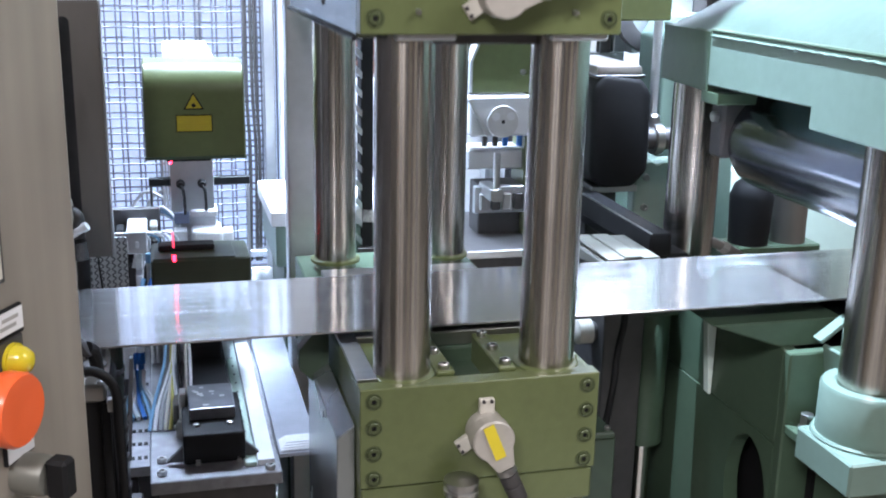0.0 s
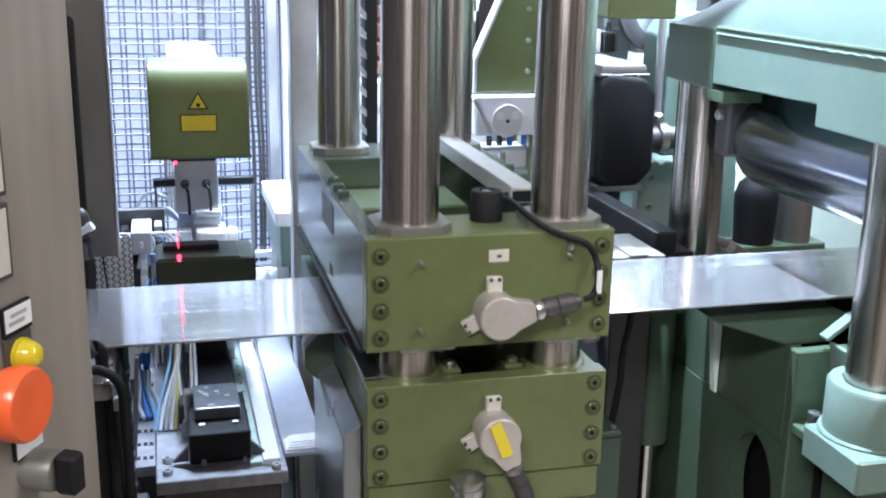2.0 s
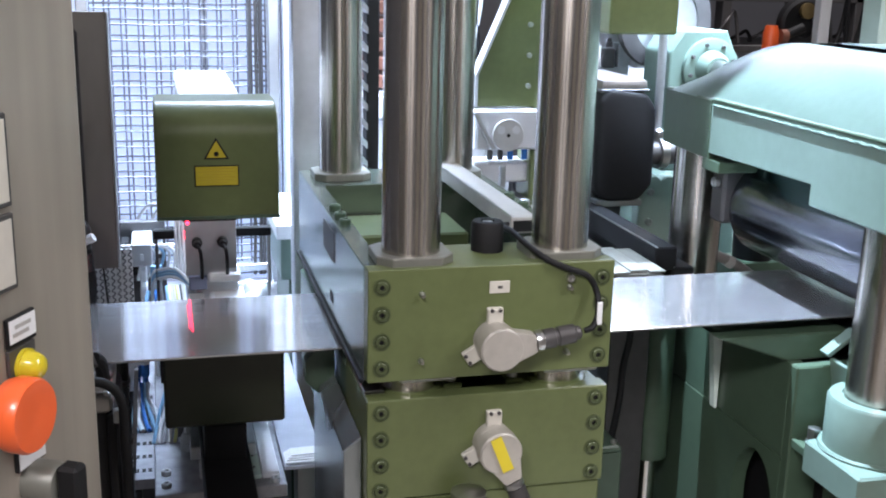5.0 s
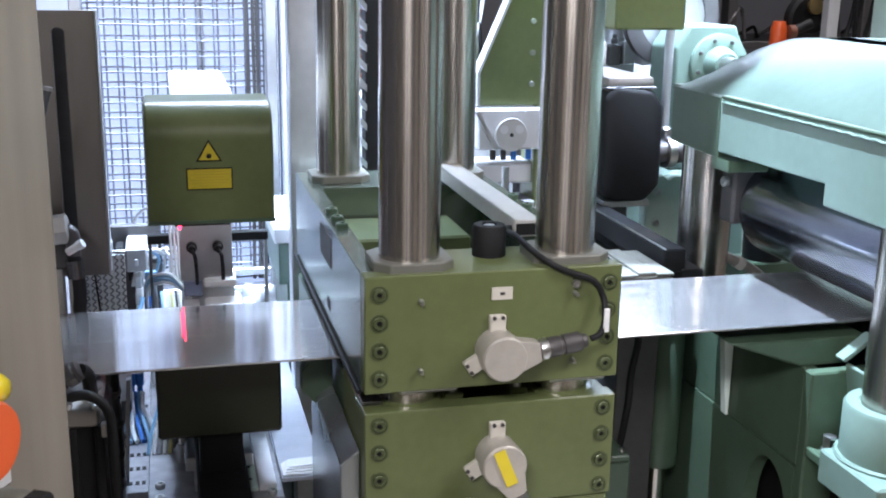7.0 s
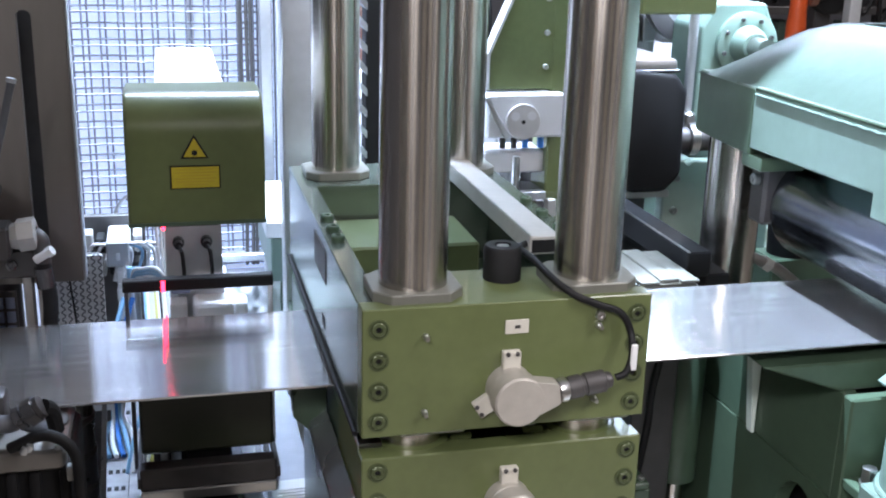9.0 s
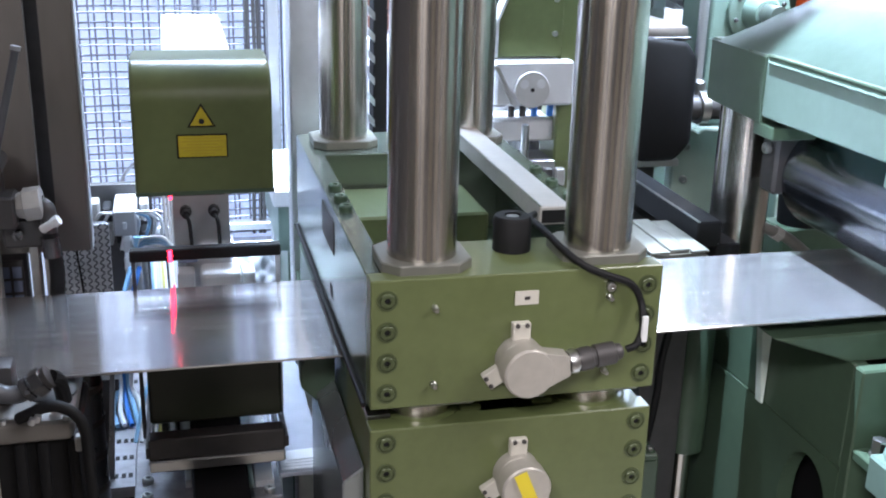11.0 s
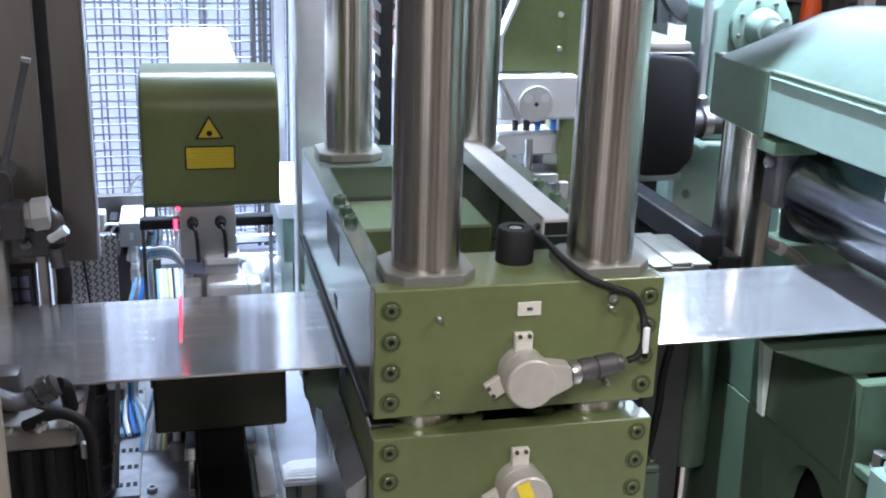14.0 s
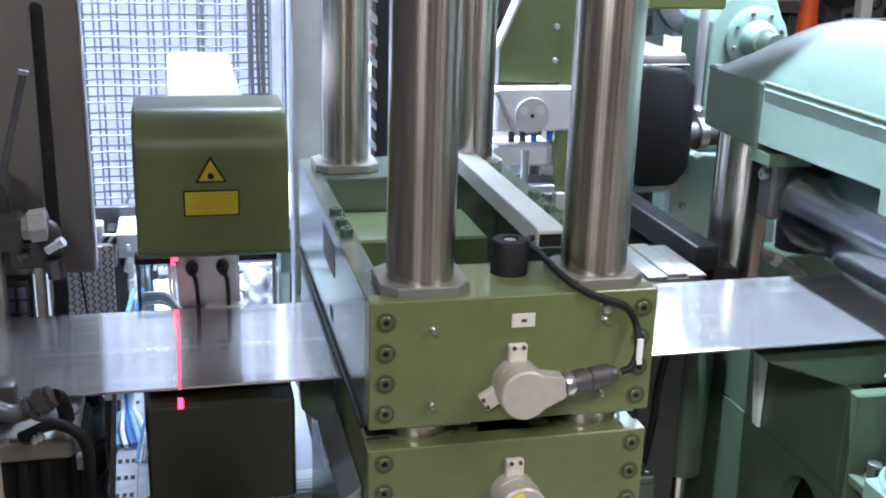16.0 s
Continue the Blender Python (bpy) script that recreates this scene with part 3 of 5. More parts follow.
for x, y in ((-0.285, 0.40), (-0.285, 0.45), (-0.095, 0.385)):
    cap_screw(x, y, 0.65, bed, STEEL, 0.009)
part("side_bracket", box(-0.25, -0.235, 0.55, 0.58, 0.65, 0.74, 0.003), STEEL, bed)
part("slope_sheet", prism([(-0.075, 0.66), (0.0, 0.66), (0.0, 0.652), (-0.075, 0.652)], "y", 0.42, 1.6, 0.001), BLUESHEET, bed, "pale blue-grey cover sheet")
chain = part("cable_chain_tray", box(-0.345, -0.306, 0.46, 1.5, 0.62, 0.64, 0.001), WORNTRAY, bed, "perforated steel cable tray")
for k in range(7):
    for x in (-0.337, -0.325, -0.314):
        part("tray_hole", box(x - 0.0035, x + 0.0035, 0.49 + 0.06 * k, 0.503 + 0.06 * k, 0.640, 0.641, 0), BLACK, chain)
for x in (-0.2975, -0.287):
    cyl = part("air_cylinder", rod((x, 0.96, 0.65), (x, 0.96, 0.885), 0.0065, 20), STEEL, bed, "slim steel air cylinder")
    part("cylinder_cap", rod((x, 0.96, 0.885), (x, 0.96, 0.905), 0.0075, 16), PALEBLUE, cyl, "pale blue cylinder cap")

for k in range(9):
    x = -0.272 + 0.0048 * k
    part("hose", tube([(x, 0.95, 0.86), (x + 0.004, 0.80, 0.83), (x + 0.01 * math.sin(k), 0.70, 0.76), (x + 0.004 * k - 0.025, 0.62, 0.69), (x + 0.005 * k - 0.035, 0.58, 0.655)], 0.0034, 8), (PALEBLUE, WHITE, ALU, CONCRETE, YELLOWHOSE, WHITE, BLACK, CONCRETE, WHITE)[k], bed, "thin coloured hose")
for k, x in enumerate((-0.338, -0.322)):
    fit = part("blue_coupling", lathe((x, 0.80, 0.66), (0, 0, 1), [(0, 0.006), (0.05, 0.006), (0.052, 0.009), (0.075, 0.009), (0.078, 0.006), (0.10, 0.006)], 16), BLUE, bed, "bright blue push-in coupling")
    part("coupling_ring", rod((x, 0.80, 0.738), (x, 0.80, 0.75), 0.0098, 16), WHITE, fit)
    part("coupling_hose", tube([(x, 0.80, 0.76), (x + 0.01, 0.80, 0.82), (x + 0.03, 0.85, 0.88)], 0.005, 8), (PALEBLUE, BLUE)[k], fit)
for k in range(5):
    part("loose_blue_hose", tube([(-0.345 + 0.007 * k, 0.79, 0.70), (-0.342 + 0.006 * k, 0.77, 0.672), (-0.35 + 0.012 * k, 0.72, 0.650 + 0.003 * k), (-0.34 + 0.012 * k, 0.66, 0.648)], 0.0045, 8), (PALEBLUE, WHITE, BLUE, PALEBLUE, WHITE)[k], bed, "thin blue hose")
part("rail_carriage", smooth(bevel(box(-0.262, -0.232, 0.58, 0.66, 0.65, 0.705, 0.0), 0.012, 3), 0.5), DARK, bed, "dark rounded carriage")
part("carriage_knob", lathe((-0.243, 0.555, 0.65), (0, 0, 1), [(0, 0.015), (0.022, 0.015), (0.032, 0.011), (0.035, 0.004)], 24), GREY, bed, "grey domed knob")
for k in range(4):
    part("folded_sheet", prism([(-0.072 + 0.004 * k, 0.6625 + 0.0022 * k), (-0.004, 0.6625 + 0.0026 * k), (-0.004, 0.6637 + 0.0026 * k), (-0.072 + 0.004 * k, 0.6637 + 0.0022 * k)], "y", 0.425 + 0.006 * k, 0.475, 0.0), WHITE, bed, "folded white sheet")

# ---- pinch roll unit ----
pinch = thing("pinch_roll", (0.9, 0.3, 1.2), "mint green pinch roll arm with a polished steel roll", "pinch roll")
beam = part("beam", prism([(-0.35, 1.305), (-0.35, 1.165), (0.205, 1.168), (0.205, 1.205), (0.575, 1.198), (0.575, 1.305)], "x", 0.81, 1.34, 0.003), MINT, pinch, "mint green welded beam")
# End block and shoe get dark paint in place of a cast shadow.
part("beam_end", prism([(0.81, 0.575), (0.826, 0.82), (1.2, 0.82), (1.2, 0.575)], "z", 1.185, 1.307, 0.003), DARKGREEN, pinch, "beam end block, darkened for the shadow on it")
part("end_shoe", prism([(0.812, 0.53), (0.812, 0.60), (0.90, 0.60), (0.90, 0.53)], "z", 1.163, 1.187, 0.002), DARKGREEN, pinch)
bead = [(0.808, 0.565 - 0.018 * k, 1.297 + 0.0012 * math.sin(3.1 * k)) for k in range(50)]
part("weld_seam", tube(bead, 0.003, 6), MINT, beam)
top = bmesh.new()
NX, NY = 22, 26
grid = []
for i in range(NX + 1):
    u = i / NX
    x = 0.815 + 0.56 * u
    rise = 0.115 * math.sin(min(1.0, u / 0.36) * math.pi / 2) ** 0.9 * (1 - 0.25 * max(0.0, u - 0.5) ** 2)
    row = []
    for j in range(NY + 1):
        v = j / NY
        y = -0.35 + 1.165 * v
        end = min(1.0, (1 - v) * 5.5)
        row.append(top.verts.new((x, y, 1.304 + rise * math.sin(end * math.pi / 2) ** 0.7)))
    grid.append(row)
for i in range(NX):
    for j in range(NY):
        top.faces.new((grid[i][j], grid[i + 1][j], grid[i + 1][j + 1], grid[i][j + 1]))
bmesh.ops.solidify(top, geom=top.faces[:], thickness=0.004)
bmesh.ops.recalc_face_normals(top, faces=top.faces)
part("domed_cover", smooth(top, 0.7), MINT, pinch, "smooth domed mint cover")
part("cover_lip", tube([(0.812, -0.35, 1.3075), (0.812, 0.1, 1.3075), (0.812, 0.57, 1.3075)], 0.004, 8), DARKGREEN, pinch)
roll = part("roll", lathe((0.985, 0.10, 1.078), (0, 1, 0), [(0, 0.098), (0.003, 0.103), (0.497, 0.103), (0.50, 0.098)], 72), ROLL, pinch, "dark polished steel roll")
part("roll_journal", lathe((0.985, 0.04, 1.078), (0, 1, 0), [(0, 0.05), (0.06, 0.05), (0.561, 0.05), (0.66, 0.05)], 32), DARK, roll)
part("bearing_block", box(0.87, 1.08, 0.605, 0.66, 1.04, 1.20, 0.006), DARK, pinch, "black bearing block")
cap_screw(0.868, 0.63, 1.126, pinch, STEEL, 0.011, (-1, 0, 0))
part("near_bearing", box(0.92, 1.08, 0.045, 0.09, 1.02, 1.17, 0.006), DARK, pinch)
for y in (0.05, 0.745):
    part("piston_rod", rod((0.884, y, 0.70), (0.884, y, 1.20), 0.056, 56), CHROME, pinch, "polished piston rod")

# ---- fixed roll stand ----
stand = thing("roll_stand", (0.95, 0.3, 0.0), "dark green welded roll stand with gussets", "roll stand")


def holed_plate(x0, x1, ylo, yhi, zlo, zhi, cy, cz, ry, rz, n=28):
    """An upright plate across x with an oval hole through it."""
    bm = bmesh.new()
    rings = []
    for x in (x0, x1):
        inner, outer = [], []
        for k in range(n):
            a = math.tau * (k + 0.5) / n
            c, s = math.cos(a), math.sin(a)
            inner.append(bm.verts.new((x, cy + ry * c, cz + rz * s)))
            f = min((yhi - cy) / c if c > 0 else (ylo - cy) / c, (zhi - cz) / s if s > 0 else (zlo - cz) / s)
            outer.append(bm.verts.new((x, cy + f * c, cz + f * s)))
        rings.append((inner, outer))
    (ia, oa), (ib, ob_) = rings
    for k in range(n):
        j = (k + 1) % n
        for a, b in ((ia, oa), (ob_, ib), (ib, ia), (oa, ob_)):
            bm.faces.new((a[k], b[k], b[j], a[j]))
    bmesh.ops.recalc_face_normals(bm, faces=bm.faces)
    return bm


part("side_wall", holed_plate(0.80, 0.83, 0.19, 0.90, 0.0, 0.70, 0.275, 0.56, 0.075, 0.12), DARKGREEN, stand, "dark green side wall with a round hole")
# Black block added behind the oval hole to darken it as shade.
part("hole_shade", box(0.86, 0.9, 0.15, 0.5, 0.40, 0.75, 0), BLACK, stand)
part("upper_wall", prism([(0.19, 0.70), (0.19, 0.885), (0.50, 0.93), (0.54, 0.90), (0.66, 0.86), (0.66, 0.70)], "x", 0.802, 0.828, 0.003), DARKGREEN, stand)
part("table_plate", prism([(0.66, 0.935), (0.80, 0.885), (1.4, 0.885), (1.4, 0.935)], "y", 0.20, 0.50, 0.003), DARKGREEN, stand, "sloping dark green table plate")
part("gusset", prism([(0.772, 0.93), (0.80, 0.93), (0.80, 0.70), (0.794, 0.70)], "y", 0.43, 0.45, 0.001), MINTWHITE, stand, "gusset, paled for the light on it")
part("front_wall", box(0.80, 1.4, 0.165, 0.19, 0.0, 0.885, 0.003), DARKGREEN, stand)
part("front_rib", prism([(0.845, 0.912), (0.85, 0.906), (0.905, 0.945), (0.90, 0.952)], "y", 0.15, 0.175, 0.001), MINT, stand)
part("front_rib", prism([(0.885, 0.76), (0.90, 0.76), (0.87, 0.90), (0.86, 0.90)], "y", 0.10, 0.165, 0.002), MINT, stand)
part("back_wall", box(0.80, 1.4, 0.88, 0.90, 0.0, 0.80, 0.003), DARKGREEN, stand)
part("bearing_disc", lathe((1.02, 0.10, 0.86), (0, -1, 0), [(-0.06, 0.10), (0, 0.10), (0.004, 0.096)], 40), BLACK, stand)
part("lower_roll", lathe((0.985, 0.2, 0.862), (0, 1, 0), [(0, 0.098), (0.29, 0.098)], 56), ROLL, stand, "lower steel roll")
for y in (0.05, 0.745):
    col = part("cylinder_collar", lathe((0.884, y, 0.775), (0, 0, 1), [(0, 0.083), (0.088, 0.083), (0.094, 0.079), (0.0945, 0.060), (0.09, 0.058)], 48), MINT, stand, "mint green cylinder collar")
    part("collar_weld", tube([(0.884 + 0.086 * math.cos(k * math.tau / 16), y + 0.086 * math.sin(k * math.tau / 16), 0.777) for k in range(17)], 0.005, 6), MINT, col)
    part("collar_foot", prism([(0.79, y - 0.10), (0.79, y + 0.06), (1.02, y + 0.06), (1.02, y - 0.10)], "z", 0.715, 0.775, 0.004), MINT, stand, "mint green collar foot")
    part("collar_leg", box(0.83, 0.99, y - 0.06, y + 0.05, 0.0, 0.715, 0.004), DARKGREEN, stand)
shelf = part("bolt_shelf", box(0.80, 0.90, 0.11, 0.165, 0.735, 0.752, 0.002), DARKGREEN, stand)
part("hex_bolt", lathe((0.826, 0.135, 0.752), (0, 0, 1), [(0, 0.015), (0.006, 0.015), (0.006, 0.012), (0.03, 0.012), (0.031, 0.009)], 6), STEEL, shelf, "bright hexagon bolt")

# ---- between press and roll stand ----
def drive_tube():
    t = thing("hydraulic_cylinder", (0.745, 0.62, 0.0), "dark green upright cylinder with a bright rod", "cylinder")
    part("barrel", lathe((0.745, 0.62, 0.52), (0, 0, 1), [(0, 0.044), (0.30, 0.044), (0.31, 0.04), (0.33, 0.03)], 40), DARKGREEN, t)
    part("cylinder_rod", rod((0.745, 0.62, 0.30), (0.745, 0.62, 0.52), 0.022, 32), CHROME, t)
    part("cylinder_base", box(0.69, 0.80, 0.56, 0.68, 0.0, 0.30, 0.004), DARKGREEN, t)
    cap_screw(0.71, 0.575, 0.84, t, STEEL, 0.007)
    part("cylinder_cap", box(0.70, 0.79, 0.575, 0.665, 0.82, 0.84, 0.004), DARKGREEN, t)
    return t


drive_tube()
mot = thing("lower_motor", (0.70, 0.75, 0.0), "black electric motor on a dark pedestal", "motor")
part("motor_body", lathe((0.70, 0.68, 0.74), (0, 1, 0), [(0, 0.060), (0.006, 0.068), (0.16, 0.068), (0.17, 0.05)], 40), BLACK, mot)
part("pedestal", box(0.65, 0.75, 0.69, 0.85, 0.0, 0.69, 0.004), DARK, mot)
part("end_cap", lathe((0.60, 0.60, 0.79), (-1, 0, 0), [(0, 0.026), (0.03, 0.026), (0.034, 0.02)], 24), CONCRETE, mot, "cream end cap")
part("motor_shaft", rod((0.60, 0.60, 0.79), (0.69, 0.60, 0.79), 0.02, 20), DARK, mot)
part("shaft_bracket", box(0.64, 0.68, 0.58, 0.72, 0.70, 0.80, 0.003), DARK, mot)
jb = thing("junction_box", (0.50, 0.35, 0.0), "small green junction box beside the press", "box")
part("box_body", box(0.385, 0.53, 0.28, 0.42, 0.45, 0.70, 0.004), DARKGREEN, jb)
part("box_lid", box(0.390, 0.525, 0.275, 0.42, 0.70, 0.712, 0.003), DARKGREEN, jb)
part("box_foot", box(0.42, 0.50, 0.30, 0.40, 0.0, 0.45, 0.003), DARK, jb)
cap_screw(0.515, 0.29, 0.712, jb, STEEL, 0.006)
part("cable", tube([(0.56, 0.42, 0.95), (0.585, 0.40, 0.90), (0.575, 0.40, 0.82), (0.56, 0.38, 0.74), (0.53, 0.36, 0.62)], 0.007, 8), BLACK, jb, "black cable")
cv = thing("rail_cover", (0.66, 0.6, 0.0), "worn cream boarded cover on a dark support", "cover")
part("cover_top", prism([(0.595, 0.93), (0.595, 0.955), (0.61, 0.963), (0.70, 0.963), (0.715, 0.955), (0.715, 0.93)], "y", 0.53, 0.72, 0.003), CREAMY, cv)
for k, (a, b) in enumerate(((0.598, 0.636), (0.638, 0.675), (0.677, 0.712))):
    part("cover_board", smooth(bevel(box(a, b, 0.525 + 0.006 * (k % 2), 0.724 - 0.008 * k, 0.9625, 0.968 + 0.002 * (k % 2), 0), 0.002, 2), 0.5), CREAMY, cv, "worn cream board")
part("cover_support", box(0.61, 0.70, 0.55, 0.71, 0.0, 0.93, 0.003), DARK, cv)

for x, z, mat in ((0.748, 0.945, BLACK), (0.79, 0.90, BLACK)):
    g = thing("guide_bar", (x, 1.2, 0.0), "dark square steel guide bar on a post", "bar", "guide bars")
    part("bar", box(x - 0.025, x + 0.025, 0.60, 1.7, z, z + 0.05, 0.003), mat, g)
    part("bar_edge", box(x - 0.025, x - 0.02, 0.60, 1.7, z + 0.05, z + 0.0515, 0), STEEL, g)
    part("bar_post", box(x - 0.02, x + 0.02, 1.3, 1.36, 0.0, z, 0.002), DARK, g)

# ---- drive side behind the roll stand ----
dm = thing("drive_motor", (0.81, 1.05, 0.0), "matt black drive motor on a steel pedestal", "motor")
casing = part("motor_casing", smooth(bevel(prism([(0.745, 1.035), (0.775, 1.005), (0.862, 1.005), (0.898, 1.045), (0.896, 1.235), (0.868, 1.272), (0.77, 1.285), (0.742, 1.255)], "y", 1.0, 1.3), 0.016, 3), 0.5), BLACK, dm)
# Brown puts the warm light on the motor's top into the lid colour.
part("motor_lid", smooth(bevel(box(0.752, 0.872, 1.01, 1.29, 1.268, 1.302, 0.0), 0.010, 2), 0.5), BROWN, dm, "terminal box lid, browned for the warm light on it")
part("lid_rim", box(0.748, 0.876, 1.006, 1.294, 1.274, 1.280, 0.002), DARK, dm)
for k in range(5):
    part("cooling_rib", box(0.895, 0.905, 1.03 + 0.05 * k, 1.04 + 0.05 * k, 1.05, 1.23, 0.002), BLACK, casing)
part("drive_shaft", rod((0.885, 1.06, 1.115), (1.04, 1.06, 1.115), 0.028, 28), DARK, dm)
part("shaft_flange", lathe((0.93, 1.06, 1.115), (1, 0, 0), [(0, 0.028), (0.0, 0.038), (0.02, 0.038), (0.02, 0.028)], 28), STEEL, dm)
part("motor_foot", box(0.76, 0.88, 1.02, 1.28, 0.99, 1.006, 0.002), STEEL, dm)
part("motor_pedestal", box(0.78, 0.86, 1.1, 1.25, 0.0, 0.99, 0.003), DARK, dm)
gh = thing("gear_housing", (1.06, 1.15, 0.0), "mint green gear housing with a bolted flange", "gear housing")
part("housing", prism([(0.962, 1.06), (0.965, 1.36), (1.0, 1.415), (1.12, 1.415), (1.175, 1.30), (1.20, 0.4), (1.13, 0.4), (1.12, 1.06)], "y", 1.1, 1.25, 0.006, 2), MINT, gh)
part("housing_foot", box(1.13, 1.2, 1.1, 1.25, 0.0, 0.4, 0.003), DARKGREEN, gh)
fl = part("flange", lathe((1.075, 1.1, 1.322), (0, -1, 0), [(0, 0.075), (0.012, 0.075), (0.014, 0.072), (0.014, 0.045), (0.03, 0.042), (0.05, 0.03), (0.05, 0.012), (0.044, 0.01)], 40), MINT, gh, "round bolted flange")
for k in range(8):
    a = k * math.tau / 8 + 0.3
    cap_screw(1.075 + 0.06 * math.cos(a), 1.086, 1.322 + 0.06 * math.sin(a), fl, DARK, 0.005, (0, -1, 0))
part("flange_shaft", rod((1.075, 1.0, 1.322), (1.075, 1.1, 1.322), 0.022, 28), STEEL, gh)
wheel = part("guard_ring", lathe((1.03, 1.30, 1.43), (0, -1, 0), [(0, 0.13), (0.03, 0.13), (0.034, 0.11), (0.034, 0.09), (0.01, 0.085)], 48), DARK, gh, "dark belt guard")
part("guard_disc", lathe((1.03, 1.29, 1.43), (0, -1, 0), [(0, 0.10), (0.02, 0.098), (0.022, 0.03), (0.04, 0.028)], 40), ALU, wheel)
pr = thing("lifting_rod", (0.935, 1.08, 0.0), "thin grey lifting rod with a clevis", "rod")
part("rod", rod((0.935, 1.08, 1.16), (0.935, 1.08, 1.9), 0.011, 20), ALU, pr)
part("clevis", lathe((0.935, 1.07, 1.13), (0, 0, 1), [(0, 0.012), (0.02, 0.016), (0.04, 0.016), (0.045, 0.011)], 16), STEEL, pr)

mw = thing("mint_side_frame", (1.2, 1.4, 0.0), "pale mint machine side frame with bolts", "machine frame")
part("frame_wall", box(0.98, 1.9, 1.42, 1.46, 0.0, 1.22, 0.006), PALE, mw)
part("frame_disc", lathe((1.34, 1.42, 0.88), (0, -1, 0), [(0, 0.24), (0.035, 0.24), (0.045, 0.22), (0.045, 0.1), (0.06, 0.08)], 56), PALE, mw, "round pale bearing plate")
for x, z in ((1.07, 0.97), (1.40, 0.82), (1.18, 1.05), (1.25, 0.72)):
    cap_screw(x, 1.372, z, mw, STEEL, 0.014, (0, -1, 0))
ew = thing("mint_bearing_cover", (1.06, 1.28, 0.0), "pale mint bearing cover with two bolts", "machine cover")
part("cover_plate", prism([(1.0, 0.0), (1.0, 0.97), (1.015, 1.005), (1.05, 1.01), (1.065, 0.998), (1.08, 1.008), (1.16, 1.0), (1.16, 0.0)], "y", 1.30, 1.34, 0.004), PALE, ew)
for z in (0.965, 0.88):
    cap_screw(1.032, 1.298, z, ew, STEEL, 0.010, (0, -1, 0))
lp = thing("lubrication_pipe", (0.95, 0.72, 0.0), "bent brown steel lubrication pipe", "pipe")
part("bent_pipe", tube([(0.905, 0.83, 0.945), (0.92, 0.74, 0.943), (0.946, 0.72, 0.932), (0.987, 0.72, 0.912), (1.03, 0.72, 0.880), (1.10, 0.72, 0.82)], 0.0115, 12), BROWN, lp)
part("pipe_union", lathe((0.955, 0.72, 0.928), (0.85, 0, -0.5), [(0, 0.016), (0.018, 0.016), (0.02, 0.012)], 6), GREY, lp)
part("pipe_foot", box(1.08, 1.12, 0.70, 0.74, 0.0, 0.83, 0.003), DARK, lp)
dr = thing("dark_actuator", (1.17, 0.95, 0.0), "black cylinder actuator behind the roll", "actuator")
part("actuator_body", lathe((1.17, 0.97, 0.86), (0, 0, 1), [(0, 0.05), (0.12, 0.055), (0.15, 0.045), (0.17, 0.02)], 32), BLACK, dr)
part("actuator_column", rod((1.28, 0.97, 0.3), (1.28, 0.97, 1.1), 0.045, 32), BROWN, dr)
part("actuator_base", box(1.1, 1.35, 0.92, 1.02, 0.0, 0.86, 0.004), DARKGREEN, dr)
gb = thing("hanging_green_block", (0.66, 0.62, 1.43), "plain green steel block hanging from a hanger", "block")
# Height and depth out of view are extended to shade the beam end.
part("block", box(0.59, 0.735, 0.60, 0.88, 1.433, 2.3, 0.004), GREEN, gb)
part("hanger", box(0.64, 0.69, 0.65, 0.70, 2.3, 4.4, 0.002), GREEN, gb)

# ---- behind the press ----
brk = thing("bracket_column", (0.5, 1.05, 0.0), "green triangular bracket over a white bearing block", "bracket")
part("web", prism([(0.44, 1.242), (0.44, 1.315), (0.545, 1.56), (0.58, 1.56), (0.58, 1.242)], "y", 1.0, 1.03, 0.002), GREEN, brk)
part("web_flange", prism([(0.433, 1.242), (0.433, 1.316), (0.537, 1.56), (0.545, 1.56), (0.44, 1.315), (0.44, 1.242)], "y", 0.995, 1.035, 0.001), PALEGREY, brk, "bright edge flange")
part("column", box(0.575, 0.66, 1.0, 1.1, 0.0, 1.9, 0.004), GREEN, brk)
for z in (1.29, 1.36, 1.43):
    cap_screw(0.562, 1.0, z, brk, STEEL, 0.006, (0, -1, 0))
bb = thing("bearing_housing", (0.5, 1.0, 0.0), "white bearing housing with a drilled steel disc", "bearing")
part("housing", box(0.43, 0.60, 0.97, 1.06, 1.145, 1.238, 0.005), PALEGREY, bb)
disc = part("disc", lathe((0.507, 0.97, 1.18), (0, -1, 0), [(0, 0.0375), (0.008, 0.0375), (0.009, 0.0365), (0.009, 0.0)], 40), DISC, bb, "turned steel disc")
part("disc_bore", lathe((0.507, 0.9612, 1.18), (0, -1, 0), [(0, 0.0045), (0.0006, 0.0045)], 14), BLACK, disc)
for a in (35, 145):
    part("disc_hole", lathe((0.507 + 0.022 * math.cos(radians(a)), 0.9608, 1.18 + 0.022 * math.sin(radians(a))), (0, -1, 0), [(0, 0.0095), (0.0006, 0.0095)], 18), PALEGREY, disc)
part("strut", prism([(0.42, 1.232), (0.428, 1.236), (0.475, 1.15), (0.467, 1.146)], "y", 0.955, 0.97, 0.001), STEEL, bb)
part("lower_housing", box(0.44, 0.60, 1.02, 1.12, 1.058, 1.105, 0.004), PALEGREY, bb)
for x in (0.475, 0.50, 0.525, 0.56):
    part("fitting", rod((x, 1.0, 1.118), (x, 1.0, 1.146), 0.007, 12), (DARK, BLUE, BLUE, DARK)[int(x * 40) % 4], bb)
part("guide_pin", rod((0.485, 0.93, 1.02), (0.485, 0.93, 1.115), 0.008, 16), STEEL, bb)
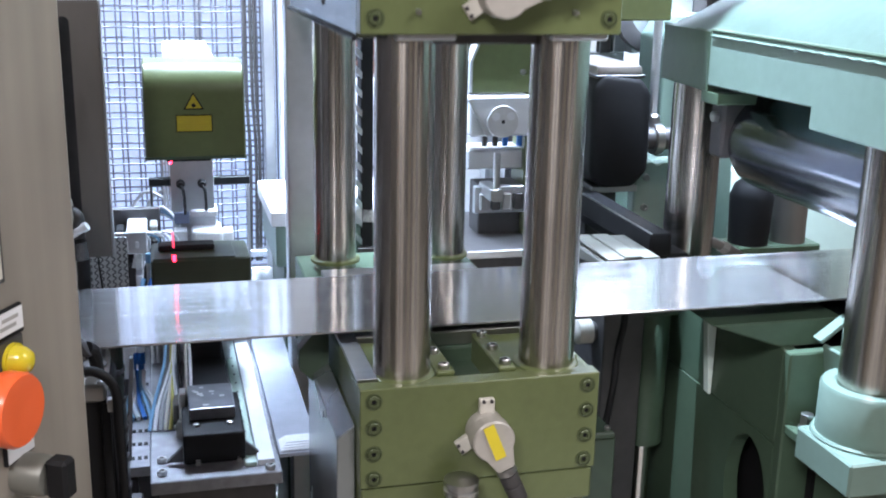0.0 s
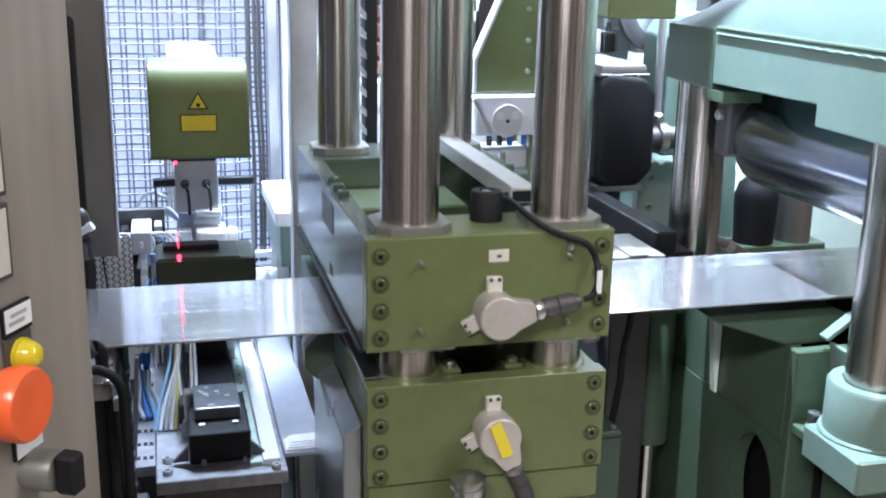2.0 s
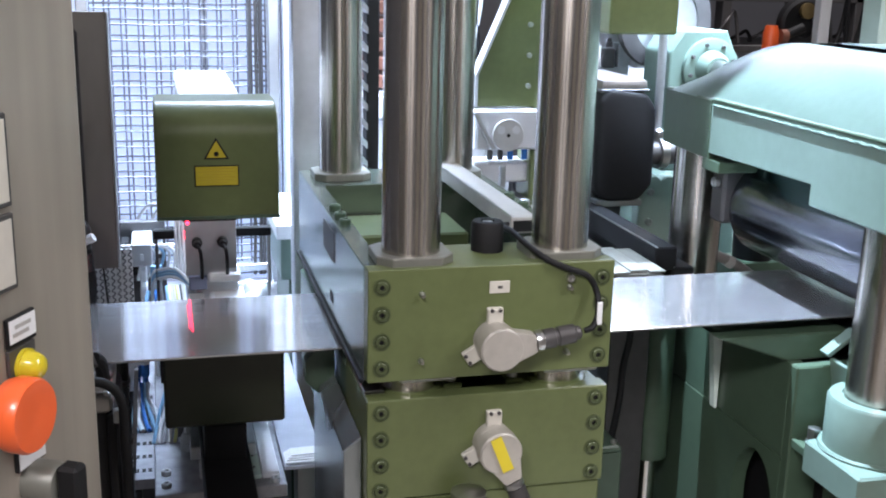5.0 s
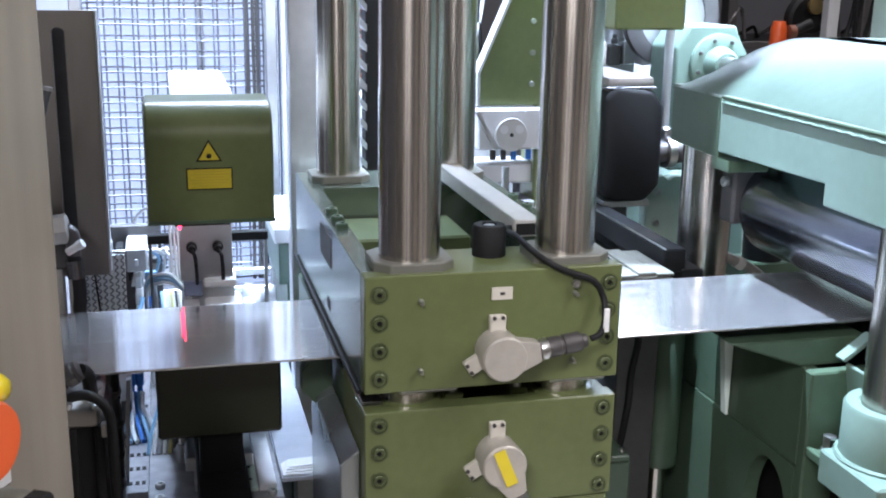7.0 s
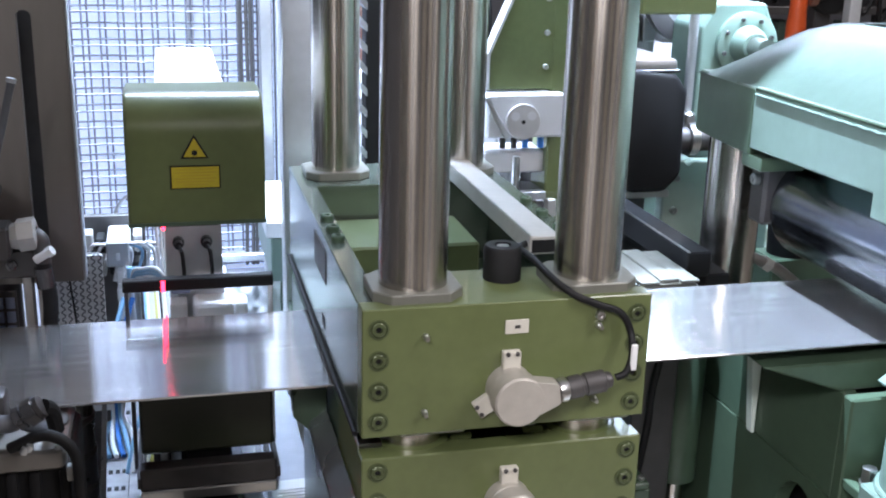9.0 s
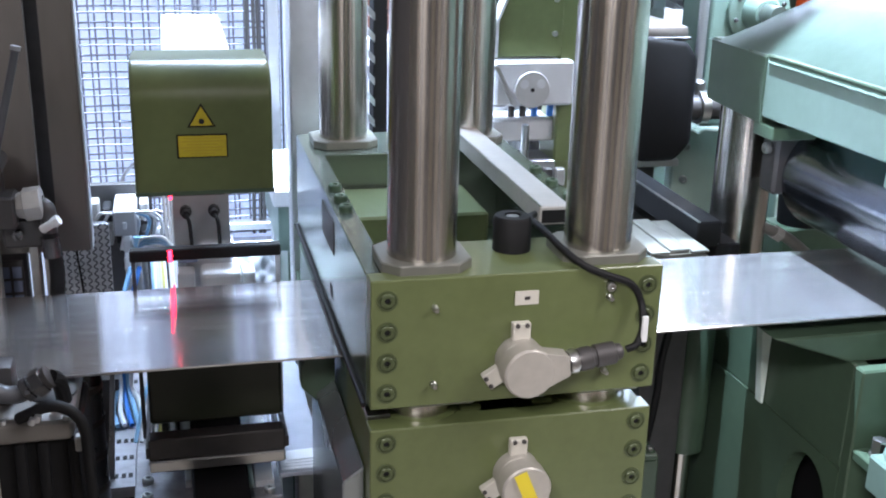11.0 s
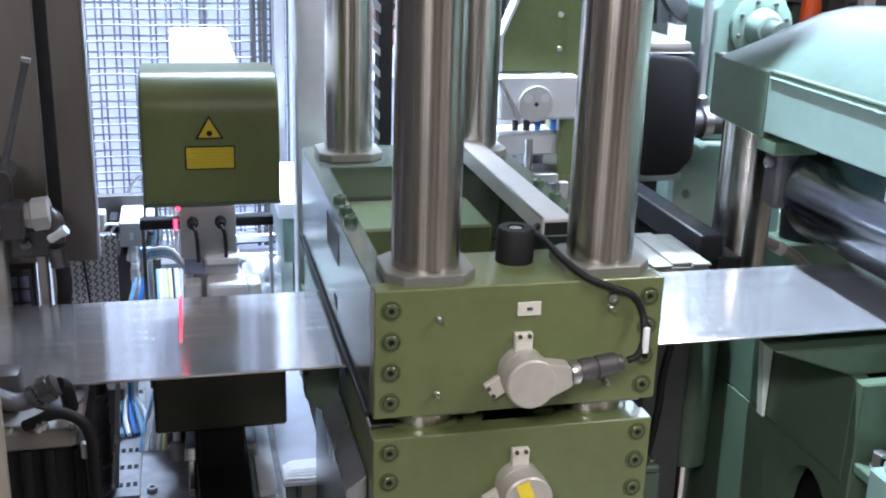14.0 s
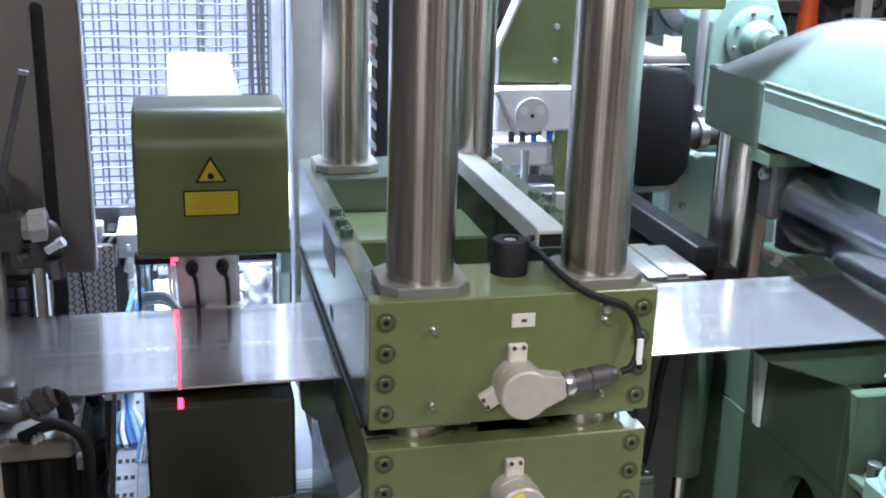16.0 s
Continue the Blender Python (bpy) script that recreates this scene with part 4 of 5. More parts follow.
part("pin_bracket", box(0.47, 0.50, 0.92, 1.02, 1.0, 1.03, 0.002), STEEL, bb)
part("valve_panel", box(0.455, 0.62, 1.0, 1.02, 0.955, 1.02, 0.002), ALU, bb)
for k in range(5):
    part("valve", box(0.465 + 0.028 * k, 0.487 + 0.028 * k, 0.985, 1.0, 0.965, 1.005, 0.003), (GREY, DARK)[k % 2], bb)
part("support", box(0.47, 0.62, 1.02, 1.1, 0.0, 1.02, 0.003), DARK, bb)
part("floor_tray", box(0.30, 0.72, 0.86, 1.25, 0.86, 0.90, 0.003), DARK, bb)
part("tray_edge", box(0.30, 0.72, 0.855, 0.862, 0.885, 0.902, 0.001), WHITE, bb)
tb = thing("roller_table", (0.12, 1.05, 0.0), "white side table with a green underframe", "table")
part("table_top", box(-0.03, 0.30, 0.95, 1.30, 0.955, 0.99, 0.003), WHITE, tb)
part("table_apron", box(-0.02, 0.29, 0.955, 1.29, 0.86, 0.955, 0.003), MINT, tb)
part("table_leg", box(0.0, 0.28, 0.98, 1.26, 0.0, 0.86, 0.003), DARKGREEN, tb)
part("grate", box(0.16, 0.30, 1.30, 1.45, 0.98, 0.99, 0.0), DARK, tb)
for k in range(9):
    part("grate_bar", box(0.165 + 0.015 * k, 0.169 + 0.015 * k, 1.30, 1.45, 0.99, 0.998, 0), STEEL, tb)
cb = thing("grey_cabinet", (0.30, 1.65, 0.0), "light grey switch cabinet with brown equipment on it", "cabinet")
part("cabinet_body", box(0.17, 0.62, 1.5, 1.9, 0.0, 1.145, 0.006), PALEGREY, cb)
part("cabinet_top", box(0.16, 0.63, 1.49, 1.91, 1.145, 1.215, 0.006), WHITE, cb)
for k in range(5):
    part("brown_unit", box(0.19, 0.36, 1.55, 1.75, 1.225 + 0.05 * k, 1.262 + 0.05 * k, 0.004), RUST, cb, "rust brown unit")
part("unit_post", box(0.26, 0.30, 1.62, 1.68, 1.21, 1.5, 0.002), DARK, cb)
lad = thing("cable_chain", (0.18, 0.97, 0.0), "black link cable chain with grey clips", "cable chain")
part("chain_back", box(0.172, 0.20, 0.95, 1.0, 0.9, 2.2, 0.002), BLACK, lad)
for k in range(30):
    bm = prism([(0.160, 0.92 + 0.042 * k), (0.174, 0.905 + 0.042 * k), (0.174, 0.92 + 0.042 * k), (0.160, 0.935 + 0.042 * k)], "y", 0.945, 0.99)
    part("chain_link", bm, ALU, lad)
part("chain_foot", box(0.165, 0.21, 0.94, 1.0, 0.0, 0.9, 0.002), DARK, lad)

# ---- fence and backdrop ----
fence = thing("wire_fence", (-0.2, 1.6, 0.0), "grey wire mesh safety fence in an aluminium frame", "fence")
# The second, offset layer is added in place of the wires' shadow lines.
for depth, off in ((1.60, 0.0), (1.625, 0.012)):
    upright = part("wire", tube([(-0.44 + off, depth - 0.004 * (k % 2), 0.70 + 0.125 * k) for k in range(12)] + [(-0.44 + off, depth, 2.2)], 0.0027, 6), FENCE, fence)
    level = part("wire", tube([(-0.44 + 0.0817 * k, depth - 0.003, 0.70 + off + 0.0015 * (k % 2)) for k in range(7)], 0.0027, 6), FENCE, fence)
    for k in range(1, 13):
        ob = upright.copy()
        scene.collection.objects.link(ob)
        ob.location.x += 0.0405 * k + 0.0025 * math.sin(5 * k)
    for k in range(1, 37):
        ob = level.copy()
        scene.collection.objects.link(ob)
        ob.location.z += 0.0405 * k + 0.002 * math.sin(7 * k)
part("fence_post", box(0.015, 0.045, 1.55, 1.59, 0.0, 2.3, 0.003), ALU, fence)
part("fence_post", box(0.055, 0.085, 1.50, 1.54, 0.0, 2.3, 0.003), WHITE, fence)
part("fence_post", box(-0.47, -0.44, 1.56, 1.60, 0.0, 2.3, 0.003), ALU, fence)
part("fence_post", box(-0.160, -0.138, 1.63, 1.66, 0.0, 2.3, 0.003), ALU, fence)
part("fence_rail", box(-0.44, 0.02, 1.56, 1.60, 0.715, 0.735, 0.002), ALU, fence)
part("fence_rail", box(-0.44, 0.02, 1.56, 1.60, 0.665, 0.685, 0.002), ALU, fence)
for x in (-0.028, -0.012, -0.002):
    part("cable", tube([(x, 1.58, 0.7), (x + 0.004, 1.575, 1.0), (x - 0.003, 1.58, 1.3), (x + 0.003, 1.575, 2.2)], 0.005, 6), DARK, fence)
single("backdrop", box(-1.2, 0.16, 1.95, 1.97, 0.0, 2.6, 0), MILKY, "white backdrop panel given its own glow", "wall panel", kind="structure")
sb = thing("sensor_box", (-0.32, 1.3, 0.0), "light grey terminal box with cable glands", "box")
part("terminal_box", box(-0.355, -0.285, 1.28, 1.36, 0.79, 0.845, 0.003), PALEGREY, sb)
for x in (-0.34, -0.305):
    part("gland", lathe((x, 1.31, 0.845), (0, 0, 1), [(0, 0.011), (0.012, 0.011), (0.014, 0.007), (0.04, 0.007)], 12), ALU, sb)
    part("gland_hose", tube([(x, 1.31, 0.88), (x + 0.005, 1.31, 0.93), (x + 0.04, 1.30, 0.97), (x + 0.09, 1.28, 0.95)], 0.0045, 8), ALU, sb)
part("box_post", box(-0.335, -0.305, 1.3, 1.34, 0.0, 0.79, 0.002), DARK, sb)
part("box_clamp", box(-0.40, -0.36, 1.25, 1.35, 0.70, 0.76, 0.002), DARK, sb)

# ---- slotted plate and hydraulics beside the strip ----
sp = thing("slotted_plate", (-0.5, 0.62, 0.0), "dull brown steel plate with a long upright slot", "plate")
SX, SW = -0.4155, 0.0115
half = [k * math.pi / 12 for k in range(7)]
left = [(-0.66, 1.002), (SX, 1.002), (SX, 1.04)] + [(SX - SW * math.sin(a), 1.04 + SW - SW * math.cos(a)) for a in half[1:]] + [(SX - SW * math.cos(a), 1.425 + SW * math.sin(a)) for a in half[1:]] + [(SX, 1.464), (-0.66, 1.464)]
right = [(-0.356, 1.002), (SX, 1.002), (SX, 1.04)] + [(SX + SW * math.sin(a), 1.04 + SW - SW * math.cos(a)) for a in half[1:]] + [(SX + SW * math.cos(a), 1.425 + SW * math.sin(a)) for a in half[1:]] + [(SX, 1.464), (-0.356, 1.464)]
part("plate", prism(left, "y", 0.60, 0.622), BROWN, sp)
part("plate", prism(right, "y", 0.60, 0.622), BROWN, sp)
part("plate_edge", box(-0.356, -0.352, 0.602, 0.64, 1.002, 1.464, 0.001), ALU, sp, "bright plate edge")
part("plate_back", box(-0.66, -0.46, 0.64, 0.66, 0.0, 1.464, 0.002), DARK, sp)
# Dark sheet added to show the shade seen through the slot.
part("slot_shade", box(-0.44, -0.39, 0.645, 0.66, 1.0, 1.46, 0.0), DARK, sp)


hy = thing("hydraulic_pipes", (-0.45, 0.55, 0.0), "grey hydraulic fittings with black hoses on a stand", "hydraulics")
part("pipe", rod((-0.60, 0.535, 1.075), (-0.455, 0.53, 1.101), 0.0135, 20), GREY, hy)
part("pipe_clamp", box(-0.486, -0.452, 0.505, 0.56, 1.07, 1.122, 0.004), DARK, hy)
nut = part("pipe_nut", lathe((-0.452, 0.53, 1.102), (1, 0, 0.12), [(0, 0.019), (0.010, 0.022), (0.012, 0.0265), (0.036, 0.0265), (0.039, 0.021), (0.039, 0.012), (0.030, 0.011)], 6), GREY, hy, "grey hexagon nut")
part("nut_ring", lathe((-0.466, 0.53, 1.1003), (1, 0, 0.12), [(0, 0.017), (0.014, 0.017)], 24), GREY, nut)
part("elbow", tube([(-0.418, 0.53, 1.103), (-0.408, 0.525, 1.094), (-0.408, 0.525, 1.06)], 0.0125, 12), DARK, hy)
part("white_fitting", rod((-0.416, 0.505, 1.070), (-0.396, 0.50, 1.083), 0.0065, 12), WHITE, hy, "white plastic fitting")
part("fitting_cap", rod((-0.398, 0.5005, 1.0815), (-0.390, 0.4985, 1.087), 0.0082, 6), WHITE, hy)
part("hose", tube([(-0.409, 0.525, 1.065), (-0.404, 0.525, 1.03), (-0.402, 0.525, 0.99), (-0.406, 0.53, 0.94), (-0.41, 0.54, 0.82)], 0.0115, 12), BLACK, hy, "black hydraulic hose")
part("hose_sleeve", rod((-0.4085, 0.525, 1.052), (-0.406, 0.525, 1.02), 0.0142, 16), STEELDARK, hy)
part("valve_block", box(-0.478, -0.414, 0.535, 0.585, 1.032, 1.078, 0.004), DARK, hy)
part("block_plug", lathe((-0.455, 0.535, 1.055), (0, -1, 0), [(0, 0.009), (0.006, 0.009), (0.008, 0.006)], 6), STEELDARK, hy)
part("lever", rod((-0.474, 0.50, 1.176), (-0.427, 0.50, 1.345), 0.0058, 14), WORN, hy, "slanted grey lever")
part("lever_tip", rod((-0.428, 0.50, 1.342), (-0.4265, 0.50, 1.348), 0.0072, 14), ALU, hy)
part("lever_pivot", rod((-0.476, 0.48, 1.17), (-0.476, 0.56, 1.17), 0.014, 16), DARK, hy)
part("pivot_arm", box(-0.50, -0.47, 0.54, 0.56, 1.06, 1.19, 0.003), DARK, hy)
for x0, x1 in ((-0.443, -0.429), (-0.422, -0.412)):
    part("hydraulic_post", box(x0, x1, 0.545, 0.575, 0.0, 1.034, 0.002), GREY, hy)
part("hydraulic_post", box(-0.52, -0.49, 0.545, 0.58, 0.0, 1.08, 0.003), GREY, hy)
grid_panel = part("louvre_panel", box(-0.50, -0.462, 0.60, 0.606, 0.86, 0.99, 0.001), DARK, hy)
for k in range(5):
    for j in range(2):
        part("louvre_plate", box(-0.497 + 0.018 * j, -0.483 + 0.018 * j, 0.597, 0.6, 0.865 + 0.024 * k, 0.884 + 0.024 * k, 0.001), BLUEGREY, grid_panel)
ft = thing("tread_plate", (-0.38, 0.75, 0.0), "aluminium tread plate, whitened for backlight, on a dark stand", "plate")
# Sheet coloured white in place of backlight on the aluminium.
part("sheet", box(-0.435, -0.335, 0.745, 0.75, 0.70, 1.0, 0.001), WHITE, ft)
for j in range(22):
    for k in range(9):
        bm = bmesh.new()
        add_box(bm, -0.0045, 0.0045, -0.0008, 0.0008, -0.0012, 0.0012)
        m = Matrix.Translation((-0.429 + 0.0112 * k, 0.7447, 0.86 + 0.0066 * j)) @ Matrix.Rotation(radians(38 if (j + k) % 2 else -42), 4, "Y")
        bmesh.ops.transform(bm, verts=bm.verts, matrix=m)
        part("raised_bar", bm, WORN, ft)
part("sheet_stand", box(-0.42, -0.34, 0.76, 0.80, 0.0, 0.99, 0.003), DARK, ft)
part("thin_wire", tube([(-0.388, 0.70, 1.0), (-0.387, 0.70, 0.96), (-0.384, 0.70, 0.92), (-0.381, 0.70, 0.87), (-0.38, 0.72, 0.75)], 0.002, 6), BLACK, ft, "thin black wire")
ml = thing("feed_motor", (-0.42, 0.15, 0.0), "black feed motor with a thick cable", "motor")
part("motor_case", smooth(bevel(box(-0.53, -0.345, 0.115, 0.28, 0.72, 0.922, 0.0), 0.012, 3), 0.5), BLACK, ml)
lid = part("motor_lid", smooth(bevel(box(-0.525, -0.352, 0.105, 0.27, 0.918, 0.948, 0.0), 0.010, 3), 0.5), BROWN, ml, "dark cast lid")
part("lid_hump", lathe((-0.385, 0.19, 0.946), (0, 0, 1), [(0, 0.032), (0.004, 0.032), (0.008, 0.026), (0.009, 0.01)], 28), DARK, lid)
for x in (-0.425, -0.398, -0.362):
    part("case_rib", smooth(bevel(box(x, x + 0.014, 0.107, 0.118, 0.74, 0.918, 0.0), 0.004, 2), 0.5), BLACK, ml)
for x in (-0.435, -0.36):
    part("lid_screw", lathe((x, 0.112, 0.948), (0, 0, 1), [(-0.002, 0.005), (0.003, 0.005), (0.004, 0.003)], 10), STEEL, lid)
part("corner_clip", box(-0.352, -0.343, 0.10, 0.115, 0.905, 0.925, 0.002), GREY, ml)
part("motor_foot", box(-0.50, -0.355, 0.13, 0.27, 0.0, 0.72, 0.003), DARK, ml)
part("motor_cable", tube([(-0.415, 0.105, 0.955), (-0.398, 0.10, 0.964), (-0.384, 0.10, 0.970), (-0.367, 0.10, 0.970), (-0.348, 0.10, 0.957), (-0.338, 0.10, 0.932), (-0.337, 0.10, 0.884), (-0.336, 0.11, 0.80), (-0.34, 0.14, 0.70)], 0.0072, 12), BLACK, ml, "thick black cable")
part("pipe_elbow", tube([(-0.53, 0.14, 1.005), (-0.46, 0.13, 0.99), (-0.43, 0.13, 0.977), (-0.411, 0.13, 0.978), (-0.397, 0.13, 0.988)], 0.0115, 14), WORN, ml, "grey pipe elbow")
nut = part("elbow_nut", lathe((-0.408, 0.13, 0.980), (0.86, 0, 0.5), [(0, 0.0155), (0.009, 0.0155), (0.010, 0.013), (0.013, 0.013), (0.014, 0.0175), (0.028, 0.0175), (0.030, 0.014)], 6), STEELDARK, ml)
part("nut_collar", lathe((-0.386, 0.13, 0.9925), (0.86, 0, 0.5), [(0, 0.0145), (0.010, 0.0145), (0.012, 0.010)], 20), DARK, nut)
part("hose_end", tube([(-0.376, 0.13, 0.996), (-0.368, 0.14, 0.985), (-0.366, 0.16, 0.95)], 0.010, 10), BLACK, ml)
part("back_valve", smooth(bevel(box(-0.46, -0.425, 0.16, 0.20, 0.955, 1.0, 0.0), 0.006, 2), 0.5), DARK, ml)
part("pipe_support", box(-0.452, -0.43, 0.16, 0.19, 0.94, 0.98, 0.002), DARK, ml)
for x, z in ((-0.399, 0.957), (-0.393, 0.960)):
    part("cable_ferrule", rod((x, 0.093, z - 0.004), (x + 0.004, 0.092, z + 0.004), 0.0045, 10), ALU, ml)
dm2 = thing("feed_drum", (-0.375, 0.38, 0.0), "dark steel drum beside the rail bed", "drum")
part("drum_shell", lathe((-0.378, 0.38, 0.60), (0, 0, 1), [(0, 0.04), (0.32, 0.04), (0.33, 0.034), (0.345, 0.02)], 40), STEELDARK, dm2)
part("drum_rod", rod((-0.350, 0.42, 0.3), (-0.350, 0.42, 0.93), 0.006, 14), ALU, dm2)
part("drum_post", prism([(-0.352, 0.60), (-0.342, 0.60), (-0.326, 0.84), (-0.333, 0.84)], "y", 0.49, 0.51, 0.001), STEELDARK, dm2)
part("post_foot", box(-0.36, -0.33, 0.48, 0.52, 0.0, 0.605, 0.002), DARK, dm2)
part("drum_foot", box(-0.42, -0.32, 0.34, 0.44, 0.0, 0.60, 0.003), DARK, dm2)
for k in range(5):
    part("drum_hoop", lathe((-0.378, 0.38, 0.64 + 0.055 * k), (0, 0, 1), [(0, 0.0405), (0.002, 0.0418), (0.008, 0.0418), (0.010, 0.0405)], 40), DARK, dm2)
for k in range(4):
    part("blue_hose", tube([(-0.40 + 0.012 * k, 0.20, 0.78), (-0.36 + 0.01 * k, 0.16, 0.74 - 0.01 * k), (-0.345 + 0.006 * k, 0.18, 0.68), (-0.38 + 0.015 * k, 0.22, 0.63)], 0.005, 8), BLUE if k % 2 == 0 else WHITE, dm2, "thin hose")

# ---- control cabinet with push buttons, turned in plan ----
EDGE, OUT, AWAY = Vector((-0.331, -0.49, 0)), Vector((0.888, -0.46, 0)), Vector((-0.46, -0.888, 0))
TURN = Matrix(((AWAY.x, OUT.x, 0, EDGE.x), (AWAY.y, OUT.y, 0, EDGE.y), (0, 0, 1, 0), (0, 0, 0, 1)))


def turned(bm):
    bmesh.ops.transform(bm, verts=bm.verts, matrix=TURN)
    bmesh.ops.recalc_face_normals(bm, faces=bm.faces)
    return bm


cab = thing("control_cabinet", (-0.6, -0.8, 0.0), "brushed steel control cabinet with push buttons", "control cabinet")
part("cabinet_body", turned(box(0.0, 0.62, -0.35, 0.0, 0.0, 2.1, 0.006, 2)), PANEL, cab)
for z0, z1 in ((1.376, 1.445), (1.313, 1.371)):
    win = part("window_frame", turned(box(0.107, 0.19, 0.0, 0.004, z0, z1, 0.001)), DARK, cab, "dark framed display window")
    part("display", turned(box(0.111, 0.186, 0.004, 0.0046, z0 + 0.004, z1 - 0.004, 0)), CONCRETE, win, "pale display")
lab = part("legend_plate", turned(box(0.089, 0.125, 0.0, 0.004, 1.268, 1.292, 0.001)), BLACK, cab)
part("legend", turned(box(0.0905, 0.1235, 0.004, 0.0046, 1.272, 1.290, 0)), WHITE, lab, "white legend label")
for k, (a, b) in enumerate(((0.097, 0.117), (0.100, 0.120))):
    part("print_bar", turned(box(a, b, 0.0046, 0.005, 1.2825 - 0.006 * k, 1.2855 - 0.006 * k, 0)), GREY, lab)


def knob(name, s, z, profile, mat, label, n=36):
    at = EDGE + AWAY * s
    return part(name, lathe((at.x, at.y, z), OUT, profile, n), mat, cab, label)


knob("signal_lamp", 0.106, 1.250, [(0, 0.0135), (0.006, 0.0135), (0.006, 0.012), (0.013, 0.011), (0.018, 0.008), (0.0205, 0.003)], BULB, "yellow signal lamp")
lampb = part("lamp_plate", turned(box(0.09, 0.125, 0.0, 0.003, 1.225, 1.267, 0.001)), DARK, cab)
knob("stop_button", 0.138, 1.224, [(0, 0.019), (0.008, 0.019), (0.009, 0.0265), (0.016, 0.029), (0.028, 0.029), (0.0315, 0.027), (0.032, 0.018), (0.031, 0.006)], ORANGE, "orange-red mushroom stop button")
lab2 = part("legend_plate", turned(box(0.088, 0.125, 0.0, 0.004, 1.167, 1.188, 0.001)), BLACK, cab)
part("legend", turned(box(0.0895, 0.1235, 0.004, 0.0046, 1.169, 1.185, 0)), WHITE, lab2)
sel = knob("selector_switch", 0.104, 1.153, [(0, 0.017), (0.022, 0.017), (0.026, 0.015), (0.0265, 0.011)], CREAMY, "silver selector switch")
part("selector_handle", turned(box(0.095, 0.112, 0.026, 0.045, 1.136, 1.170, 0.003)), BLACK, sel, "black selector handle")

# ---- far hall beyond the roll stand ----
rk = thing("storage_rack", (2.6, 3.9, 0.0), "dark steel storage rack with machine parts", "rack")
for x in (1.7, 2.45, 3.2, 3.95):
    part("rack_post", box(x, x + 0.05, 3.6, 3.68, 0.0, 2.2, 0.004), DARK, rk)
    part("rack_post", box(x, x + 0.05, 4.2, 4.28, 0.0, 2.2, 0.004), DARK, rk)
for z in (0.5, 0.95, 1.17, 1.42, 1.7):
    part("rack_shelf", box(1.7, 4.0, 3.6, 4.3, z, z + 0.035, 0.003), DARK, rk)
rng = random.Random(11)
for k in range(60):
    x, z = 1.75 + 0.037 * k, (0.535, 0.985, 1.205, 1.455)[(k * 7) % 4]
    h, w = rng.uniform(0.05, 0.16), rng.uniform(0.03, 0.06)
    y = rng.uniform(3.62, 3.8)
    kind = k % 4
    if kind == 0:
        bm = lathe((x, y, z), (0, 0, 1), [(0, w), (0.7 * h, w), (0.8 * h, 0.6 * w), (h, 0.5 * w)], 20)
    elif kind == 1:
        bm = lathe((x, y, z + w), (0, -1, 0), [(0, w), (0.03, w), (0.034, 0.8 * w), (0.034, 0.45 * w), (0.06, 0.4 * w)], 24)
    elif kind == 2:
        bm = tube([(x, y, z + 0.01), (x + 0.05, y - 0.04, z + 0.7 * h), (x + 0.12, y, z + h), (x + 0.15, y, z + 0.01)], 0.009, 8)
    else:
        bm = bevel(box(x, x + 2 * w, y, y + 0.12, z, z + h, 0), 0.008, 2)
    part("stored_part", bm, (BLACK, GREY, DARK, RUST, PALEGREY, BROWN, BLACK, MINT)[(k * 5) % 8], rk)
rb = thing("orange_robot", (2.38, 3.0, 0.0), "orange industrial robot arm on a dark base", "robot")
part("robot_base", lathe((2.38, 3.0, 0.0), (0, 0, 1), [(0, 0.14), (0.6, 0.12), (0.62, 0.09)], 28), DARK, rb)
part("robot_arm", lathe((2.372, 3.0, 0.6), (0, 0, 1), [(0, 0.05), (0.58, 0.042), (0.64, 0.036), (0.70, 0.036), (0.735, 0.026)], 24), ORANGE, rb)
part("robot_joint", lathe((2.40, 2.97, 1.29), (1, 0, 0), [(0, 0.03), (0.03, 0.03), (0.035, 0.02)], 24), RUST, rb)
part("robot_wrist", rod((2.42, 2.97, 1.29), (2.50, 2.95, 1.33), 0.022, 20), BLACK, rb)
bw = thing("black_reel", (2.53, 3.05, 0.0), "large black reel with a brass hub", "reel")
part("reel_rim", lathe((2.53, 3.05, 1.34), (0, -1, 0), [(0, 0.10), (0.01, 0.115), (0.05, 0.115), (0.06, 0.10), (0.055, 0.06), (0.03, 0.055)], 40), BLACK, bw)
part("reel_hub", lathe((2.53, 2.99, 1.40), (0, -1, 0), [(0, 0.035), (0.02, 0.035), (0.022, 0.012)], 28), BRASS, bw, "brass hub")
part("reel_post", box(2.49, 2.57, 3.06, 3.12, 0.0, 1.34, 0.004), DARK, bw)
hc = thing("hall_column", (2.37, 2.6, 0.0), "light grey steel hall column", "column")
part("shaft", box(2.35, 2.40, 2.6, 2.65, 0.0, 4.4, 0.004), PALEGREY, hc)
part("base", box(2.30, 2.45, 2.55, 2.70, 0.0, 0.03, 0.004), PALEGREY, hc)
for k in range(5):
    x = 2.45 + 0.09 * k
    part("hung_cable", tube([(x, 2.75, 1.9), (x + 0.03 * math.sin(k), 2.74, 1.5), (x + 0.05, 2.75, 1.25 - 0.03 * k), (x + 0.12, 2.76, 1.4), (x + 0.14, 2.76, 1.9)], 0.010, 8), BLACK, hc, "black hanging cable")
part("cable_arm", box(2.36, 3.1, 2.735, 2.765, 1.88, 1.92, 0.003), DARK, hc)
mp = thing("mint_post", (1.95, 1.62, 0.0), "pale mint painted machine post", "post")
part("post_body", box(1.90, 2.05, 1.58, 1.68, 0.0, 2.2, 0.006), PALE, mp)
